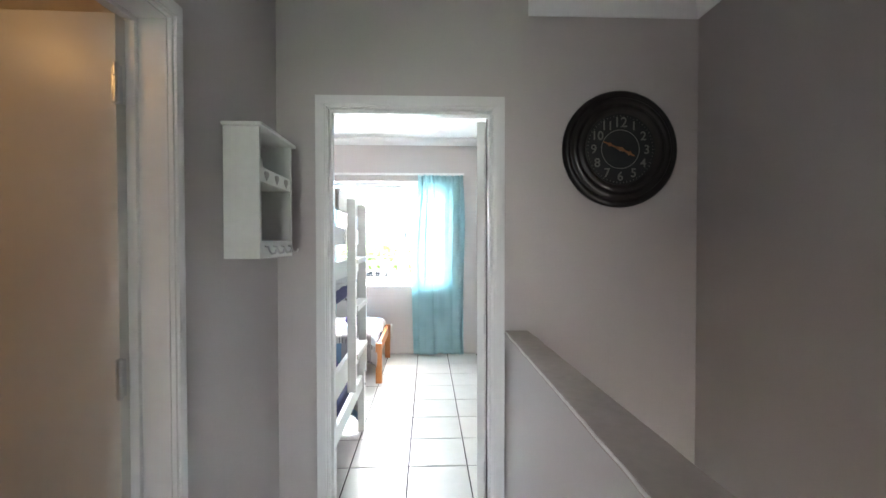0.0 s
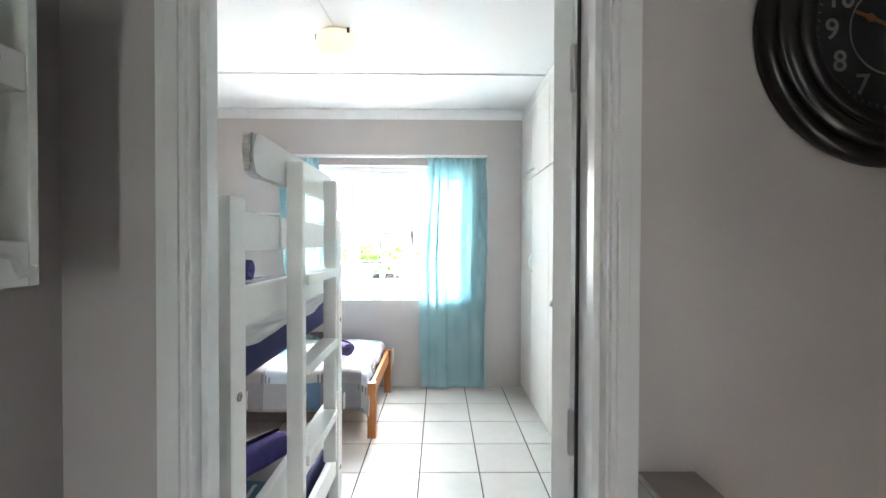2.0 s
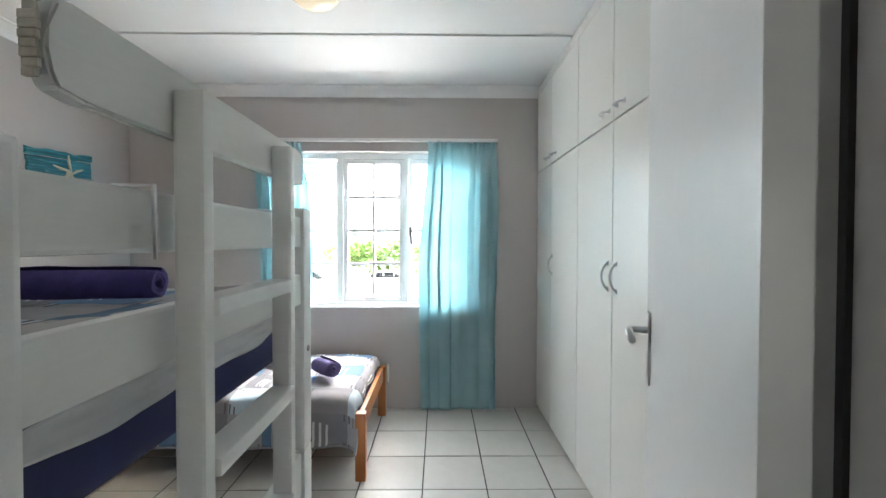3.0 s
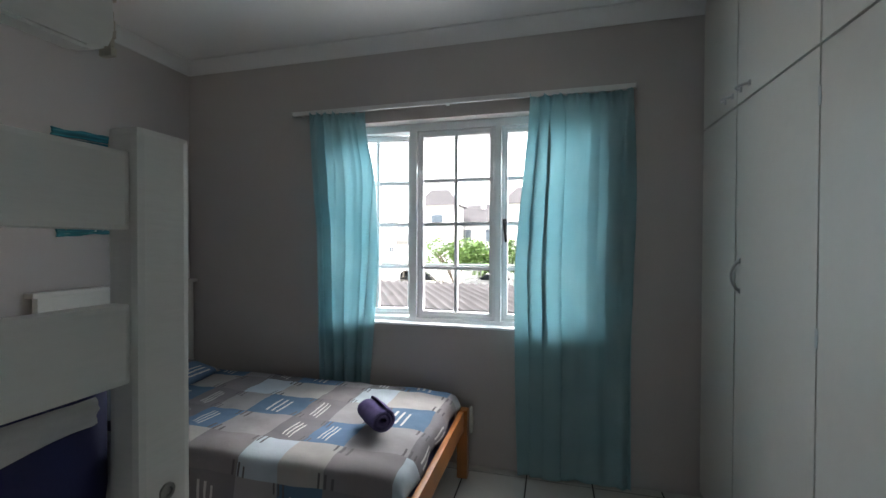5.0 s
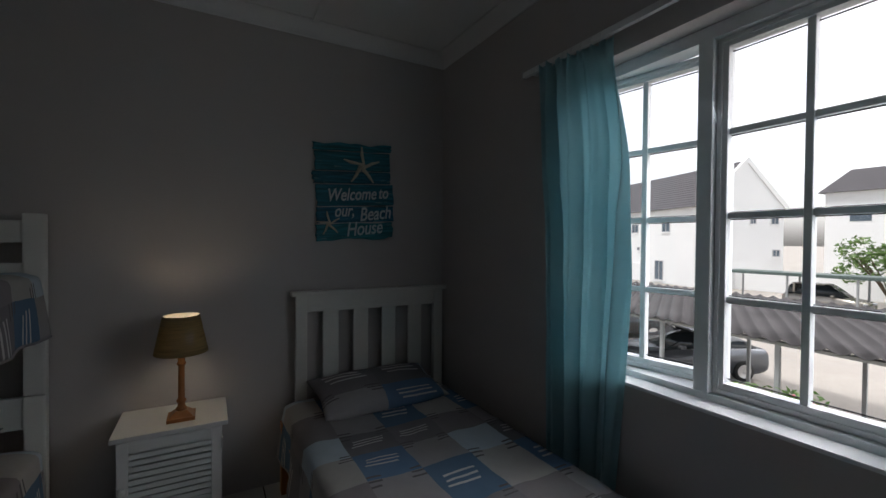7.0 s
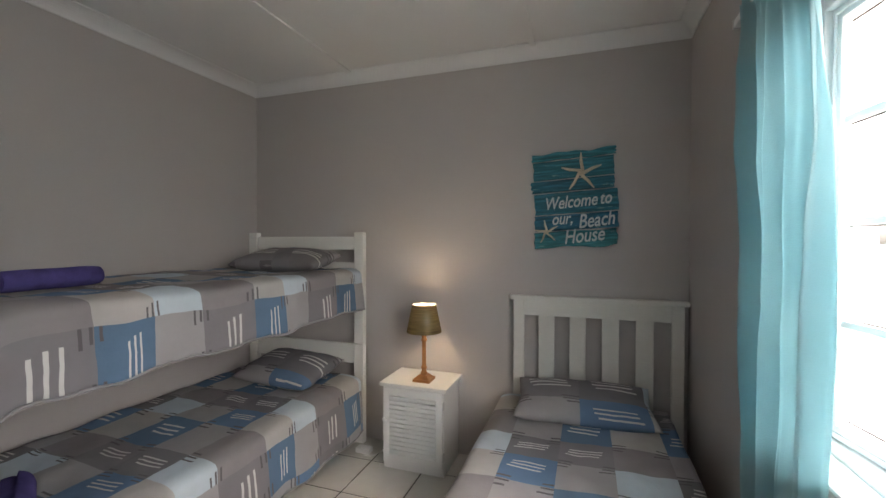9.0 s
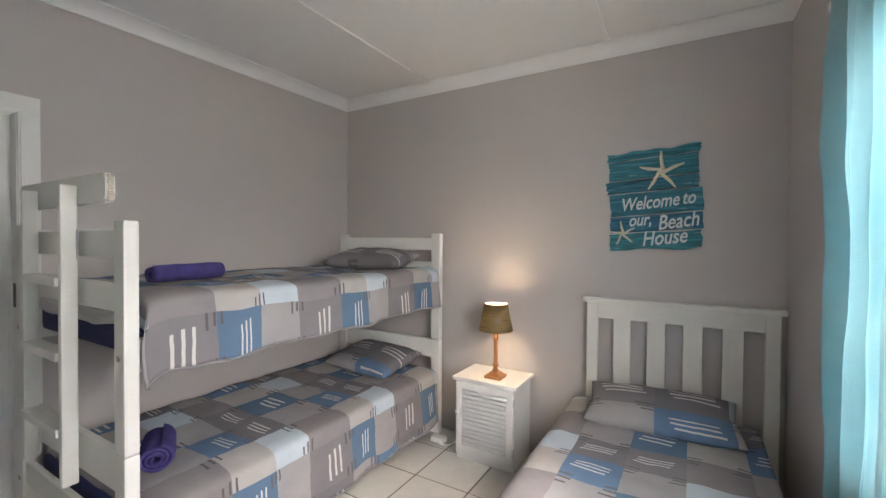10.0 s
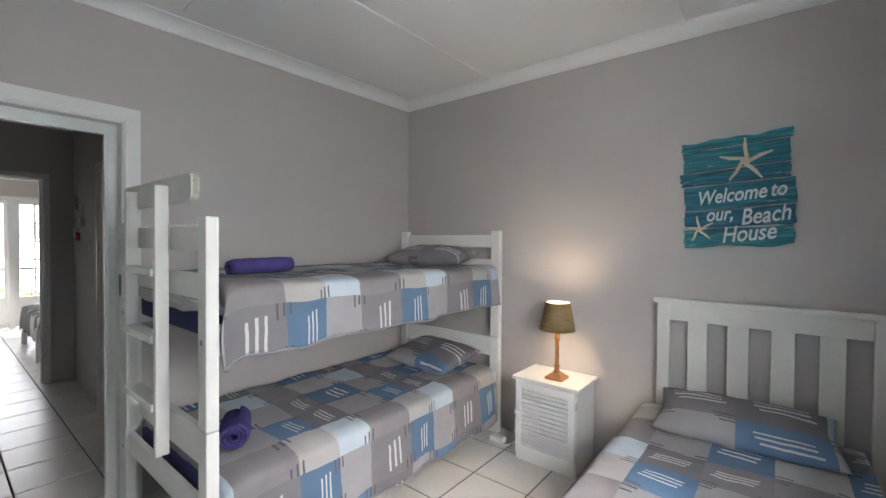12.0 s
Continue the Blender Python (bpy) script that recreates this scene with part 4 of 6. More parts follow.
lamp = tagged(thing("bedside_lamp", (-2.475, 3.795, 0.560)), "lit bedside lamp with turned wooden stem and olive shade", "lamp")
STEM = Mat("turned_oiled_wood", (0.36, 0.15, 0.05), 0.4).vary(0.25, 9, 30, 0.1, 0.002, (1, 1, 0.15)).m
bm = bmesh.new()
box_bm(bm, -0.058, 0.058, -0.058, 0.058, 0, 0.018, 0.004)
vsb = [bm.verts.new((sx * a, sy * a, z)) for a, z in ((0.05, 0.018), (0.024, 0.042)) for sx, sy in ((-1, -1), (1, -1), (1, 1), (-1, 1))]
for k in range(4):
    bm.faces.new((vsb[k], vsb[(k + 1) % 4], vsb[4 + (k + 1) % 4], vsb[4 + k]))
bm.faces.new(vsb[4:])
part("base", bm, STEM, lamp, "square stepped wooden base")
part("stem", lathe_bm(bmesh.new(), [(0.022, 0.04), (0.024, 0.05), (0.017, 0.058), (0.015, 0.075), (0.021, 0.083), (0.021, 0.09), (0.014, 0.097), (0.0135, 0.255), (0.02, 0.262), (0.02, 0.269), (0.015, 0.277), (0.017, 0.295), (0.012, 0.305), (0.009, 0.318)], 20), STEM, lamp, "", True)
SHADE = bpy.data.materials.new("olive_lampshade")
SHADE.use_nodes = True
sn, sl = SHADE.node_tree.nodes, SHADE.node_tree.links
sn.remove(sn["Principled BSDF"])
s_d, s_t, s_m, s_g, s_m2 = sn.new("ShaderNodeBsdfDiffuse"), sn.new("ShaderNodeBsdfTranslucent"), sn.new("ShaderNodeMixShader"), sn.new("ShaderNodeBsdfGlossy"), sn.new("ShaderNodeMixShader")
s_n, s_c, s_mp, s_r = sn.new("ShaderNodeTexNoise"), sn.new("ShaderNodeTexCoord"), sn.new("ShaderNodeMapping"), sn.new("ShaderNodeValToRGB")
s_mp.inputs["Scale"].default_value = (2, 2, 40)
s_n.inputs["Scale"].default_value = 4
sl.new(s_c.outputs["Object"], s_mp.inputs[0])
sl.new(s_mp.outputs[0], s_n.inputs[0])
s_r.color_ramp.elements[0].color, s_r.color_ramp.elements[1].color = (0.13, 0.105, 0.055, 1), (0.44, 0.35, 0.18, 1)
sl.new(s_n.outputs[0], s_r.inputs[0])
for sh in (s_d, s_t):
    sl.new(s_r.outputs[0], sh.inputs["Color"])
s_m.inputs[0].default_value, s_m2.inputs[0].default_value = 0.48, 0.06
s_g.inputs["Roughness"].default_value = 0.3
sl.new(s_d.outputs[0], s_m.inputs[1])
sl.new(s_t.outputs[0], s_m.inputs[2])
sl.new(s_m.outputs[0], s_m2.inputs[1])
sl.new(s_g.outputs[0], s_m2.inputs[2])
sl.new(s_m2.outputs[0], sn["Material Output"].inputs[0])
bm = lathe_bm(bmesh.new(), [(0.112, 0.318), (0.114, 0.320), (0.078, 0.498), (0.076, 0.498), (0.1105, 0.320)], 48, (0, 0, 0), False)
part("shade", bm, SHADE, lamp, "tapered olive brown drum shade", True)
LINING = bpy.data.materials.new("cream_shade_lining")
LINING.use_nodes = True
ln_, ll_ = LINING.node_tree.nodes, LINING.node_tree.links
ln_.remove(ln_["Principled BSDF"])
l_d, l_t, l_m = ln_.new("ShaderNodeBsdfDiffuse"), ln_.new("ShaderNodeBsdfTranslucent"), ln_.new("ShaderNodeMixShader")
l_d.inputs["Color"].default_value = l_t.inputs["Color"].default_value = (0.8, 0.76, 0.66, 1)
ll_.new(l_d.outputs[0], l_m.inputs[1])
ll_.new(l_t.outputs[0], l_m.inputs[2])
ll_.new(l_m.outputs[0], ln_["Material Output"].inputs[0])
part("shade_lining", lathe_bm(bmesh.new(), [(0.0755, 0.4995), (0.1095, 0.3215)], 48, (0, 0, 0), False), LINING, lamp, "white inner lining", True)
BULB = Mat("lit_bulb_glass", (1, 1, 1), 0.4)
BULB.b.inputs["Emission Color"].default_value = (1.0, 0.80, 0.52, 1)
BULB.b.inputs["Emission Strength"].default_value = 2.8
BULB = BULB.m
bb = part("bulb", lathe_bm(bmesh.new(), [(0.012, 0.352), (0.014, 0.37), (0.028, 0.40), (0.031, 0.42), (0.024, 0.445), (0.004, 0.452)], 20), BULB, lamp, "lit bulb", True)
bb.visible_shadow = False
bm = bmesh.new()
for a in range(3):
    c, s_ = math.cos(a * 2.094), math.sin(a * 2.094)
    tube_bm(bm, [(0.012 * c, 0.012 * s_, 0.352), (0.098 * c, 0.098 * s_, 0.385)], 0.002, 6)
part("shade_ring", bm, CHROME, lamp)
bm = lathe_bm(bmesh.new(), [(0.012, 0.316), (0.013, 0.352), (0.012, 0.354)], 12)
part("bulb_holder", bm, BLACK, lamp)

# extension block and cables behind the bunk's foot
blk = tagged(thing("plug_block", (-2.50, 3.37, 0)), "white plug block with cables lying on the tiles", "plug block")
box("block", -0.03, 0.03, -0.085, 0.02, 0.001, 0.035, WHITE, blk, "", 0.006)
for k in range(2):
    bm = bmesh.new()
    tube_bm(bm, [(0.02, -0.03 + 0.03 * k, 0.02), (0.05, 0.0 + 0.04 * k, 0.006), (0.02, 0.07, 0.006 + 0.004 * k), (-0.06, 0.11 + 0.02 * k, 0.03), (-0.12, 0.13, 0.10 + 0.03 * k), (-0.17, 0.15, 0.16)], 0.0035, 6)
    part("cable", bm, CABLE, blk, "", True)

# ---------------------------------------------------------------- beach sign
BLUES = [(0.012, 0.17, 0.22), (0.012, 0.15, 0.20), (0.008, 0.12, 0.18), (0.010, 0.14, 0.20), (0.009, 0.12, 0.20), (0.018, 0.18, 0.22)]
sign = tagged(thing("beach_sign", (-2.70, 4.72, 1.73)), "turquoise painted driftwood sign with white writing and starfish", "sign")
sign.matrix_world = pose(-2.698, 4.715, 1.73, 90, -3.3, 90)     # local x to the right, y up, z out of the wall
random.seed(11)
edges_y = [0.31, 0.258, 0.135, 0.055, -0.085, -0.19, -0.30]
for k in range(6):
    y1, y0 = edges_y[k] - 0.004, edges_y[k + 1] + 0.004
    sm = Mat("turquoise_wood", BLUES[k], 0.65)
    grain = sm.noise(5, 6, (1, 14, 1))
    worn = sm.math("MULTIPLY", sm.math("GREATER_THAN", sm.noise(7, 7, (1, 6, 1), 0.65), 0.62), 0.8)
    c = BLUES[k]
    sm.to("Base Color", sm.mix(worn, sm.ramp(grain, [(0.3, tuple(v * 0.55 for v in c)), (0.5, c), (0.72, tuple(min(1, v * 1.7 + 0.02) for v in c))]), (0.16, 0.33, 0.33)))
    sm.bump(grain, 0.5, 0.004)
    n = 26
    bm = bmesh.new()
    top, bot = [], []
    for i in range(n + 1):
        u = i / n
        xl, xr = -0.245 + 0.010 * math.sin(k * 2.3), 0.25 + 0.010 * math.cos(k * 1.9)
        x = xl + (xr - xl) * u
        wob = 0.004 * noise.noise((x * 14, k, 0)) + (0.016 * noise.noise((x * 9, k + 0.4, 5.2)) if k in (0, 5) else 0)
        top.append((x, y1 + (wob if k == 0 else wob * 0.4)))
        bot.append((x, y0 + (wob if k == 5 else wob * 0.4)))
    side_l = [(top[0][0] + 0.016 * noise.noise((y1 * 40 + q * 0.7, 3.3, k * 1.7)), y0 + (y1 - y0) * q / 5) for q in range(1, 5)]
    side_r = [(top[-1][0] + 0.016 * noise.noise((y1 * 40 + q * 0.7, 8.3, k * 1.7)), y1 + (y0 - y1) * q / 5) for q in range(1, 5)]
    outline = top + side_r + bot[::-1] + side_l
    depth = 0.016 + 0.003 * random.random()
    f0 = [bm.verts.new((x, y, 0.002)) for x, y in outline]
    f1 = [bm.verts.new((x, y, depth)) for x, y in outline]
    bm.faces.new(f0[::-1])
    bm.faces.new(f1)
    for i in range(len(outline)):
        bm.faces.new((f0[i], f0[(i + 1) % len(outline)], f1[(i + 1) % len(outline)], f1[i]))
    part("plank", bm, sm.m, sign)
LETTER = Mat("white_sign_paint", (0.62, 0.68, 0.68), 0.6).vary(0.1, 9, 60, 0.1).m


def lettering(name, body, size, at, parent, material, shear=0.0, turn=0, depth=0.001, align="LEFT", bold=0.0, m=None):
    cu = bpy.data.curves.new(name, "FONT")
    cu.body, cu.size, cu.shear, cu.extrude, cu.align_x, cu.offset = body, size, shear, depth, align, bold
    tmp = bpy.data.objects.new(name, cu)
    scene.collection.objects.link(tmp)
    bpy.context.view_layer.update()
    me = bpy.data.meshes.new_from_object(tmp.evaluated_get(bpy.context.evaluated_depsgraph_get()))
    bpy.data.objects.remove(tmp)
    me.materials.clear()
    me.materials.append(material)
    ob = new(name, me)
    ob.parent = parent
    ob.matrix_local = m if m else pose(*at, 0, 0, turn)
    return ob


for word, size, x, y, turn in (("Welcome", 0.108, -0.180, -0.052, 2), ("to", 0.104, 0.152, -0.038, 2), ("our,", 0.104, -0.140, -0.148, 1), ("Beach", 0.120, 0.020, -0.180, 4), ("House", 0.122, -0.070, -0.272, 3)):
    lettering("lettering", word, size, (0, 0, 0), sign, LETTER, 0.32, 0, 0.001, "LEFT", 0.0016, pose(x, y, 0.0205, 0, 0, turn) @ Matrix.Diagonal((0.74, 1, 1, 1)))
STAR = Mat("dried_starfish", (0.60, 0.54, 0.42), 0.8).vary(0.15, 20, 120, 0.6, 0.003).m


def starfish(at, r, turn):
    bm = bmesh.new()
    top = bm.verts.new((0, 0, 0.016 * r / 0.1))
    ring = []
    for k in range(5):
        a = 2 * math.pi * k / 5 + math.pi / 2
        for f, w in ((0.16, -0.20), (0.55, -0.045), (0.98, -0.022), (1.0, 0.022), (0.58, 0.05)):
            b = a + math.atan2(w, f) * 1.6
            ring.append((f * r * math.cos(b), f * r * math.sin(b), 0.004 if f > 0.9 else 0.008))
    lo = [bm.verts.new((x, y, 0)) for x, y, z in ring]
    up = [bm.verts.new((x * 0.985, y * 0.985, z)) for x, y, z in ring]
    n = len(ring)
    for k in range(n):
        bm.faces.new((lo[k], lo[(k + 1) % n], up[(k + 1) % n], up[k]))
        bm.faces.new((up[k], up[(k + 1) % n], top))
    ob = part("starfish", bm, STAR, sign, "dried cream starfish")
    ob.matrix_local = pose(*at, 0, 0, turn)


starfish((0.055, 0.165, 0.019), 0.125, -2)
starfish((-0.175, -0.19, 0.019), 0.078, 6)

# ---------------------------------------------------------------- ceiling lamp
cl_ = tagged(thing("ceiling_lamp", (-0.70, 3.86, CZ - 0.008)), "round frosted glass ceiling lamp, lit", "ceiling lamp")
part("base_plate", lathe_bm(bmesh.new(), [(0.105, 0.008), (0.108, -0.004), (0.100, -0.016)], 40, (0, 0, 0)), WHITE, cl_, "", True)
OPAL = Mat("opal_glass", (0.75, 0.66, 0.50), 0.25)
OPAL.b.inputs["Emission Color"].default_value = (1.0, 0.86, 0.60, 1)
OPAL.b.inputs["Emission Strength"].default_value = 0.02
OPAL = OPAL.m
op = part("glass_bowl", lathe_bm(bmesh.new(), [(0.130, -0.012), (0.135, -0.025), (0.130, -0.065), (0.110, -0.11), (0.075, -0.137), (0.03, -0.150), (0.004, -0.152)], 48), OPAL, cl_, "cream frosted glass bowl", True)
op.visible_shadow = False
for a in range(3):
    c, s_ = math.cos(a * 2.094 + 1.2), math.sin(a * 2.094 + 1.2)
    box("clip", 0.133 * c - 0.008, 0.133 * c + 0.008, 0.133 * s_ - 0.008, 0.133 * s_ + 0.008, -0.03, 0.0, BLACK, cl_, "small dark clip", 0.003)
bm = tube_bm(bmesh.new(), [(-0.70, 3.76, CZ - 0.003), (-0.72, 3.4, CZ - 0.003), (-0.78, 2.9, CZ - 0.003), (-0.80, 2.32, CZ - 0.003)], 0.003, 6)
tagged(part("ceiling_cable", bm, CABLE, None), "thin white cable running along the ceiling", "cable")

# ---------------------------------------------------------------- wardrobe
wr = tagged(thing("wardrobe", (1.03, 4.08, 0)), "cream painted built-in wardrobe reaching the ceiling", "wardrobe")
YS = [5.357, 4.93, 4.33, 3.82, 3.31, 2.80]
FX = 0.745


def wp(name, x0, x1, y0, y1, z0, z1, mat=CREAM, bevel=0.0, parent=None, label=""):
    return box(name, x0 - 1.03, x1 - 1.03, y0 - 4.08, y1 - 4.08, z0, z1, mat, parent or wr, label, bevel)


DARK = Mat("dark_gap_board", (0.08, 0.07, 0.06), 0.9).vary(0.2, 5, 40, 0.1).m
wp("body", FX + 0.019, EAST - 0.002, 2.80, 5.357, 0.03, CZ - 0.002, DARK, 0, None, "dark carcass behind the doors")
wp("side_panel", FX + 0.004, EAST - 0.002, 2.782, 2.80, 0.0, CZ - 0.002)
wp("plinth", FX + 0.03, FX + 0.045, 2.80, 5.357, 0.0, 0.03)
wp("top_trim", FX + 0.001, FX + 0.019, 2.80, 5.357, 2.655, CZ - 0.002)


def bow_handle(parent, y, z, vertical):
    bm = bmesh.new()
    pts = []
    for k in range(13):
        t = k / 12
        pts.append((FX - 0.004 - 0.030 * math.sin(math.pi * t) ** 0.7, (t - 0.5) * 0.13))
    L = 1.0 if vertical else 0.62
    tube_bm(bm, [(x - 1.03, (y - 4.08) + (0 if vertical else d * L), z + (d if vertical else 0)) for x, d in pts], 0.006, 8)
    for d in (-0.065, 0.065):
        c = (FX - 1.03, (y - 4.08) + (0 if vertical else d * L), z + (d if vertical else 0))
        box_bm(bm, c[0] - 0.006, c[0], c[1] - 0.009, c[1] + 0.009, c[2] - 0.012, c[2] + 0.012, 0.003)
    part("handle", bm, CHROME, parent, "brushed steel bow handle", True)


for k in range(5):
    y1, y0 = YS[k] - 0.004, YS[k + 1] + 0.004
    lo_d = wp("door", FX, FX + 0.018, y0, y1, 0.035, 2.003, CREAM, 0.002)
    up_d = wp("top_door", FX, FX + 0.018, y0, y1, 2.012, 2.65, CREAM, 0.002)
    north = k in (1, 3)
    if k in (1, 2, 3, 4):
        bow_handle(lo_d, (y1 - 0.045) if k in (1, 3) else (y0 + 0.045), 1.255, True)
    bow_handle(up_d, (y1 - 0.08) if north else (y0 + 0.08), 2.065, False)
    for z in (0.3, 1.1, 1.85):
        box("hinge", FX - 1.03 - 0.001, FX - 1.03 + 0.004, (y0 if north else y1) - 4.08 - 0.004, (y0 if north else y1) - 4.08 + 0.004, z - 0.03, z + 0.03, CHROME, lo_d, "small steel hinge")

# ---------------------------------------------------------------- passage: clock
clock = tagged(thing("wall_clock"), "large round black wall clock with ringed frame", "clock")
clock.matrix_world = pose(0.894, HS + 0.149, 1.881, 90, 0, 0)     # local x right, y up, z towards the passage
R = 0.290
RIM = Mat("black_brown_lacquer", (0.012, 0.009, 0.008), 0.28).vary(0.3, 5, 40, 0.1).m
FACE = Mat("charcoal_dial", (0.012, 0.013, 0.014), 0.6).vary(0.3, 8, 60, 0.1).m
DIAL = Mat("worn_grey_print", (0.20, 0.20, 0.18), 0.7).vary(0.3, 12, 80, 0.1).m
BRASS = Mat("tarnished_copper", (0.34, 0.15, 0.07), 0.45, 0.6).vary(0.25, 12, 60, 0.1).m
prof = [(R * 0.97, 0.0), (R, 0.008), (R * 0.995, 0.022), (R * 0.95, 0.034), (R * 0.90, 0.034), (R * 0.885, 0.028), (R * 0.86, 0.038), (R * 0.81, 0.046), (R * 0.765, 0.044), (R * 0.75, 0.036), (R * 0.725, 0.044), (R * 0.68, 0.048), (R * 0.64, 0.043), (R * 0.615, 0.026), (R * 0.60, 0.022)]
part("rim", lathe_bm(bmesh.new(), prof, 96, (0, 0, 0), False), RIM, clock, "stepped black lacquer rim", True)
part("dial", lathe_bm(bmesh.new(), [(R * 0.61, 0.002), (R * 0.61, 0.020), (0.004, 0.0205)], 64, (0, 0, 0)), FACE, clock)
for k in range(1, 13):
    a = math.pi / 2 - k * math.pi / 6
    rr = R * 0.462
    s_ = 0.062 if k != 12 else 0.070
    lettering("numeral", str(k), s_, (rr * math.cos(a), rr * math.sin(a) - s_ * 0.34, 0.0212), clock, DIAL, 0, 0, 0.0003, "CENTER", 0.0008)
part("dial_ring", lathe_bm(bmesh.new(), [(R * 0.335, 0.0208), (R * 0.335, 0.0215), (R * 0.322, 0.0215), (R * 0.322, 0.0208)], 64, (0, 0, 0), False), DIAL, clock)
for k in range(60):
    a = k * math.pi / 30
    bm = bmesh.new()
    box_bm(bm, -0.001, 0.001, R * 0.556, R * (0.58 if k % 5 else 0.59), 0.0207, 0.0213)
    bmesh.ops.rotate(bm, verts=bm.verts, cent=(0, 0, 0), matrix=Matrix.Rotation(a, 3, "Z"))
    part("minute_mark", bm, DIAL, clock)


def pointer(length, ang, z, w):
    bm = bmesh.new()
    pts = [(0, -w * 0.5), (0.15, -w), (0.25, -w * 0.4), (0.5, -w * 0.55), (0.62, -w * 1.3), (0.72, -w * 0.5), (0.97, -w * 0.35), (1.0, 0)]
    out = pts + [(p, -q) for p, q in pts[-2::-1]] + [(-0.12, w * 0.8), (-0.12, -w * 0.8)]
    lo = [bm.verts.new((p * length, q, z)) for p, q in out]
    hi = [bm.verts.new((p * length, q, z + 0.0018)) for p, q in out]
    bm.faces.new(lo[::-1])
    bm.faces.new(hi)
    for k in range(len(out)):
        bm.faces.new((lo[k], lo[(k + 1) % len(out)], hi[(k + 1) % len(out)], hi[k]))
    bmesh.ops.rotate(bm, verts=bm.verts, cent=(0, 0, 0), matrix=Matrix.Rotation(ang, 3, "Z"))
    part("pointer", bm, BRASS, clock, "copper coloured pointer")


pointer(0.098, radians(158), 0.024, 0.0075)
pointer(0.078, radians(-27), 0.027, 0.009)
part("pointer_boss", lathe_bm(bmesh.new(), [(0.010, 0.02), (0.010, 0.031), (0.004, 0.034)], 16), BRASS, clock, "", True)

# ---------------------------------------------------------------- passage: key shelf
SH = Mat("chalky_white_shelf_paint", (0.66, 0.67, 0.64), 0.55).vary(0.05, 5, 40, 0.15, 0.003).m
shelf = tagged(thing("key_shelf", (HW - 0.002, 1.655, 1.365)), "small white wall shelf with heart cut-outs and key hooks", "shelf")
DEP, WID, HGT = 0.122, 0.335, 0.455


def shp(name, x0, x1, y0, y1, z0, z1, bevel=0.002, label=""):
    return box(name, x0, x1, y0, y1, z0, z1, SH, shelf, label, bevel)


shp("side_board", 0.003, DEP, -WID / 2, -WID / 2 + 0.014, 0, HGT - 0.012)
shp("side_board", 0.003, DEP, WID / 2 - 0.014, WID / 2, 0, HGT - 0.012)
shp("top_board", 0.003, DEP + 0.014, -WID / 2 - 0.014, WID / 2 + 0.014, HGT - 0.012, HGT, 0.004)
shp("bottom_board", 0.003, DEP - 0.012, -WID / 2 + 0.014, WID / 2 - 0.014, 0.052, 0.062)
shp("hook_board", DEP - 0.012, DEP - 0.001, -WID / 2 + 0.014, WID / 2 - 0.014, 0.0, 0.06)
shp("middle_board", 0.003, DEP - 0.012, -WID / 2 + 0.014, WID / 2 - 0.014, 0.262, 0.270)
hr = shp("heart_rail", DEP - 0.012, DEP - 0.002, -WID / 2 + 0.014, WID / 2 - 0.014, 0.262, 0.312)
shp("back_rail", 0.003, 0.013, -WID / 2 + 0.014, WID / 2 - 0.014, 0.345, 0.395)
HEART = Mat("grey_heart_inlay", (0.33, 0.32, 0.31), 0.7).vary(0.1, 9, 60, 0.1).m
for y in (-0.10, 0.0, 0.10):
    bm = bmesh.new()
    out = []
    for k in range(28):
        t = 2 * math.pi * k / 28
        out.append((y + 0.0013 * 16 * math.sin(t) ** 3 * 0.9, 0.289 + 0.0012 * (13 * math.cos(t) - 5 * math.cos(2 * t) - 2 * math.cos(3 * t) - math.cos(4 * t))))
    a = [bm.verts.new((DEP - 0.0025, p, q)) for p, q in out]
    b = [bm.verts.new((DEP + 0.0005, p, q)) for p, q in out]
    bm.faces.new(a)
    bm.faces.new(b[::-1])
    for k in range(28):
        bm.faces.new((a[k], a[(k + 1) % 28], b[(k + 1) % 28], b[k]))
    part("heart", bm, HEART, hr, "grey heart shape")
for y in (-0.12, -0.04, 0.04, 0.12):
    bm = tube_bm(bmesh.new(), [(DEP - 0.002, y, 0.042), (DEP + 0.012, y, 0.040), (DEP + 0.016, y, 0.025), (DEP + 0.022, y, 0.016), (DEP + 0.034, y, 0.018), (DEP + 0.038, y, 0.030)], 0.0035, 8)
    part("hook", bm, CHROME if y < 0 else SH, shelf, "small key hook", True)
bm = lathe_bm(bmesh.new(), [(0.004, 0), (0.004, 0.004)], 8, (0, 0, 0))
bmesh.ops.rotate(bm, verts=bm.verts, cent=(0, 0, 0), matrix=Matrix.Rotation(radians(90), 3, "Y"))
bmesh.ops.translate(bm, verts=bm.verts, vec=(0.013, 0.02, 0.37))
part("screw", bm, BLACK, shelf)

# ---------------------------------------------------------------- passage: small wall things near the far corner
WOODY = Mat("whitewashed_driftwood", (0.42, 0.37, 0.32), 0.8).vary(0.25, 12, 60, 0.4).m
RED = Mat("red_tin", (0.32, 0.03, 0.025), 0.5).vary(0.2, 9, 60, 0.1).m


def on_west(y, z, out=0.0):
    return west_turn @ Vector((HW + out, y, z))


def hanging(name, label, y, z, build, mat):
    ob = tagged(thing(name, on_west(y, z, 0.0), -SKEW), label, "wall decoration")
    part("body", build, mat, ob)
    bm = tube_bm(bmesh.new(), [(0.012, 0, 0.03), (0.008, 0, 0.10), (0.003, 0, 0.16)], 0.002, 6)
    part("string", bm, WOODY, ob)
    return ob


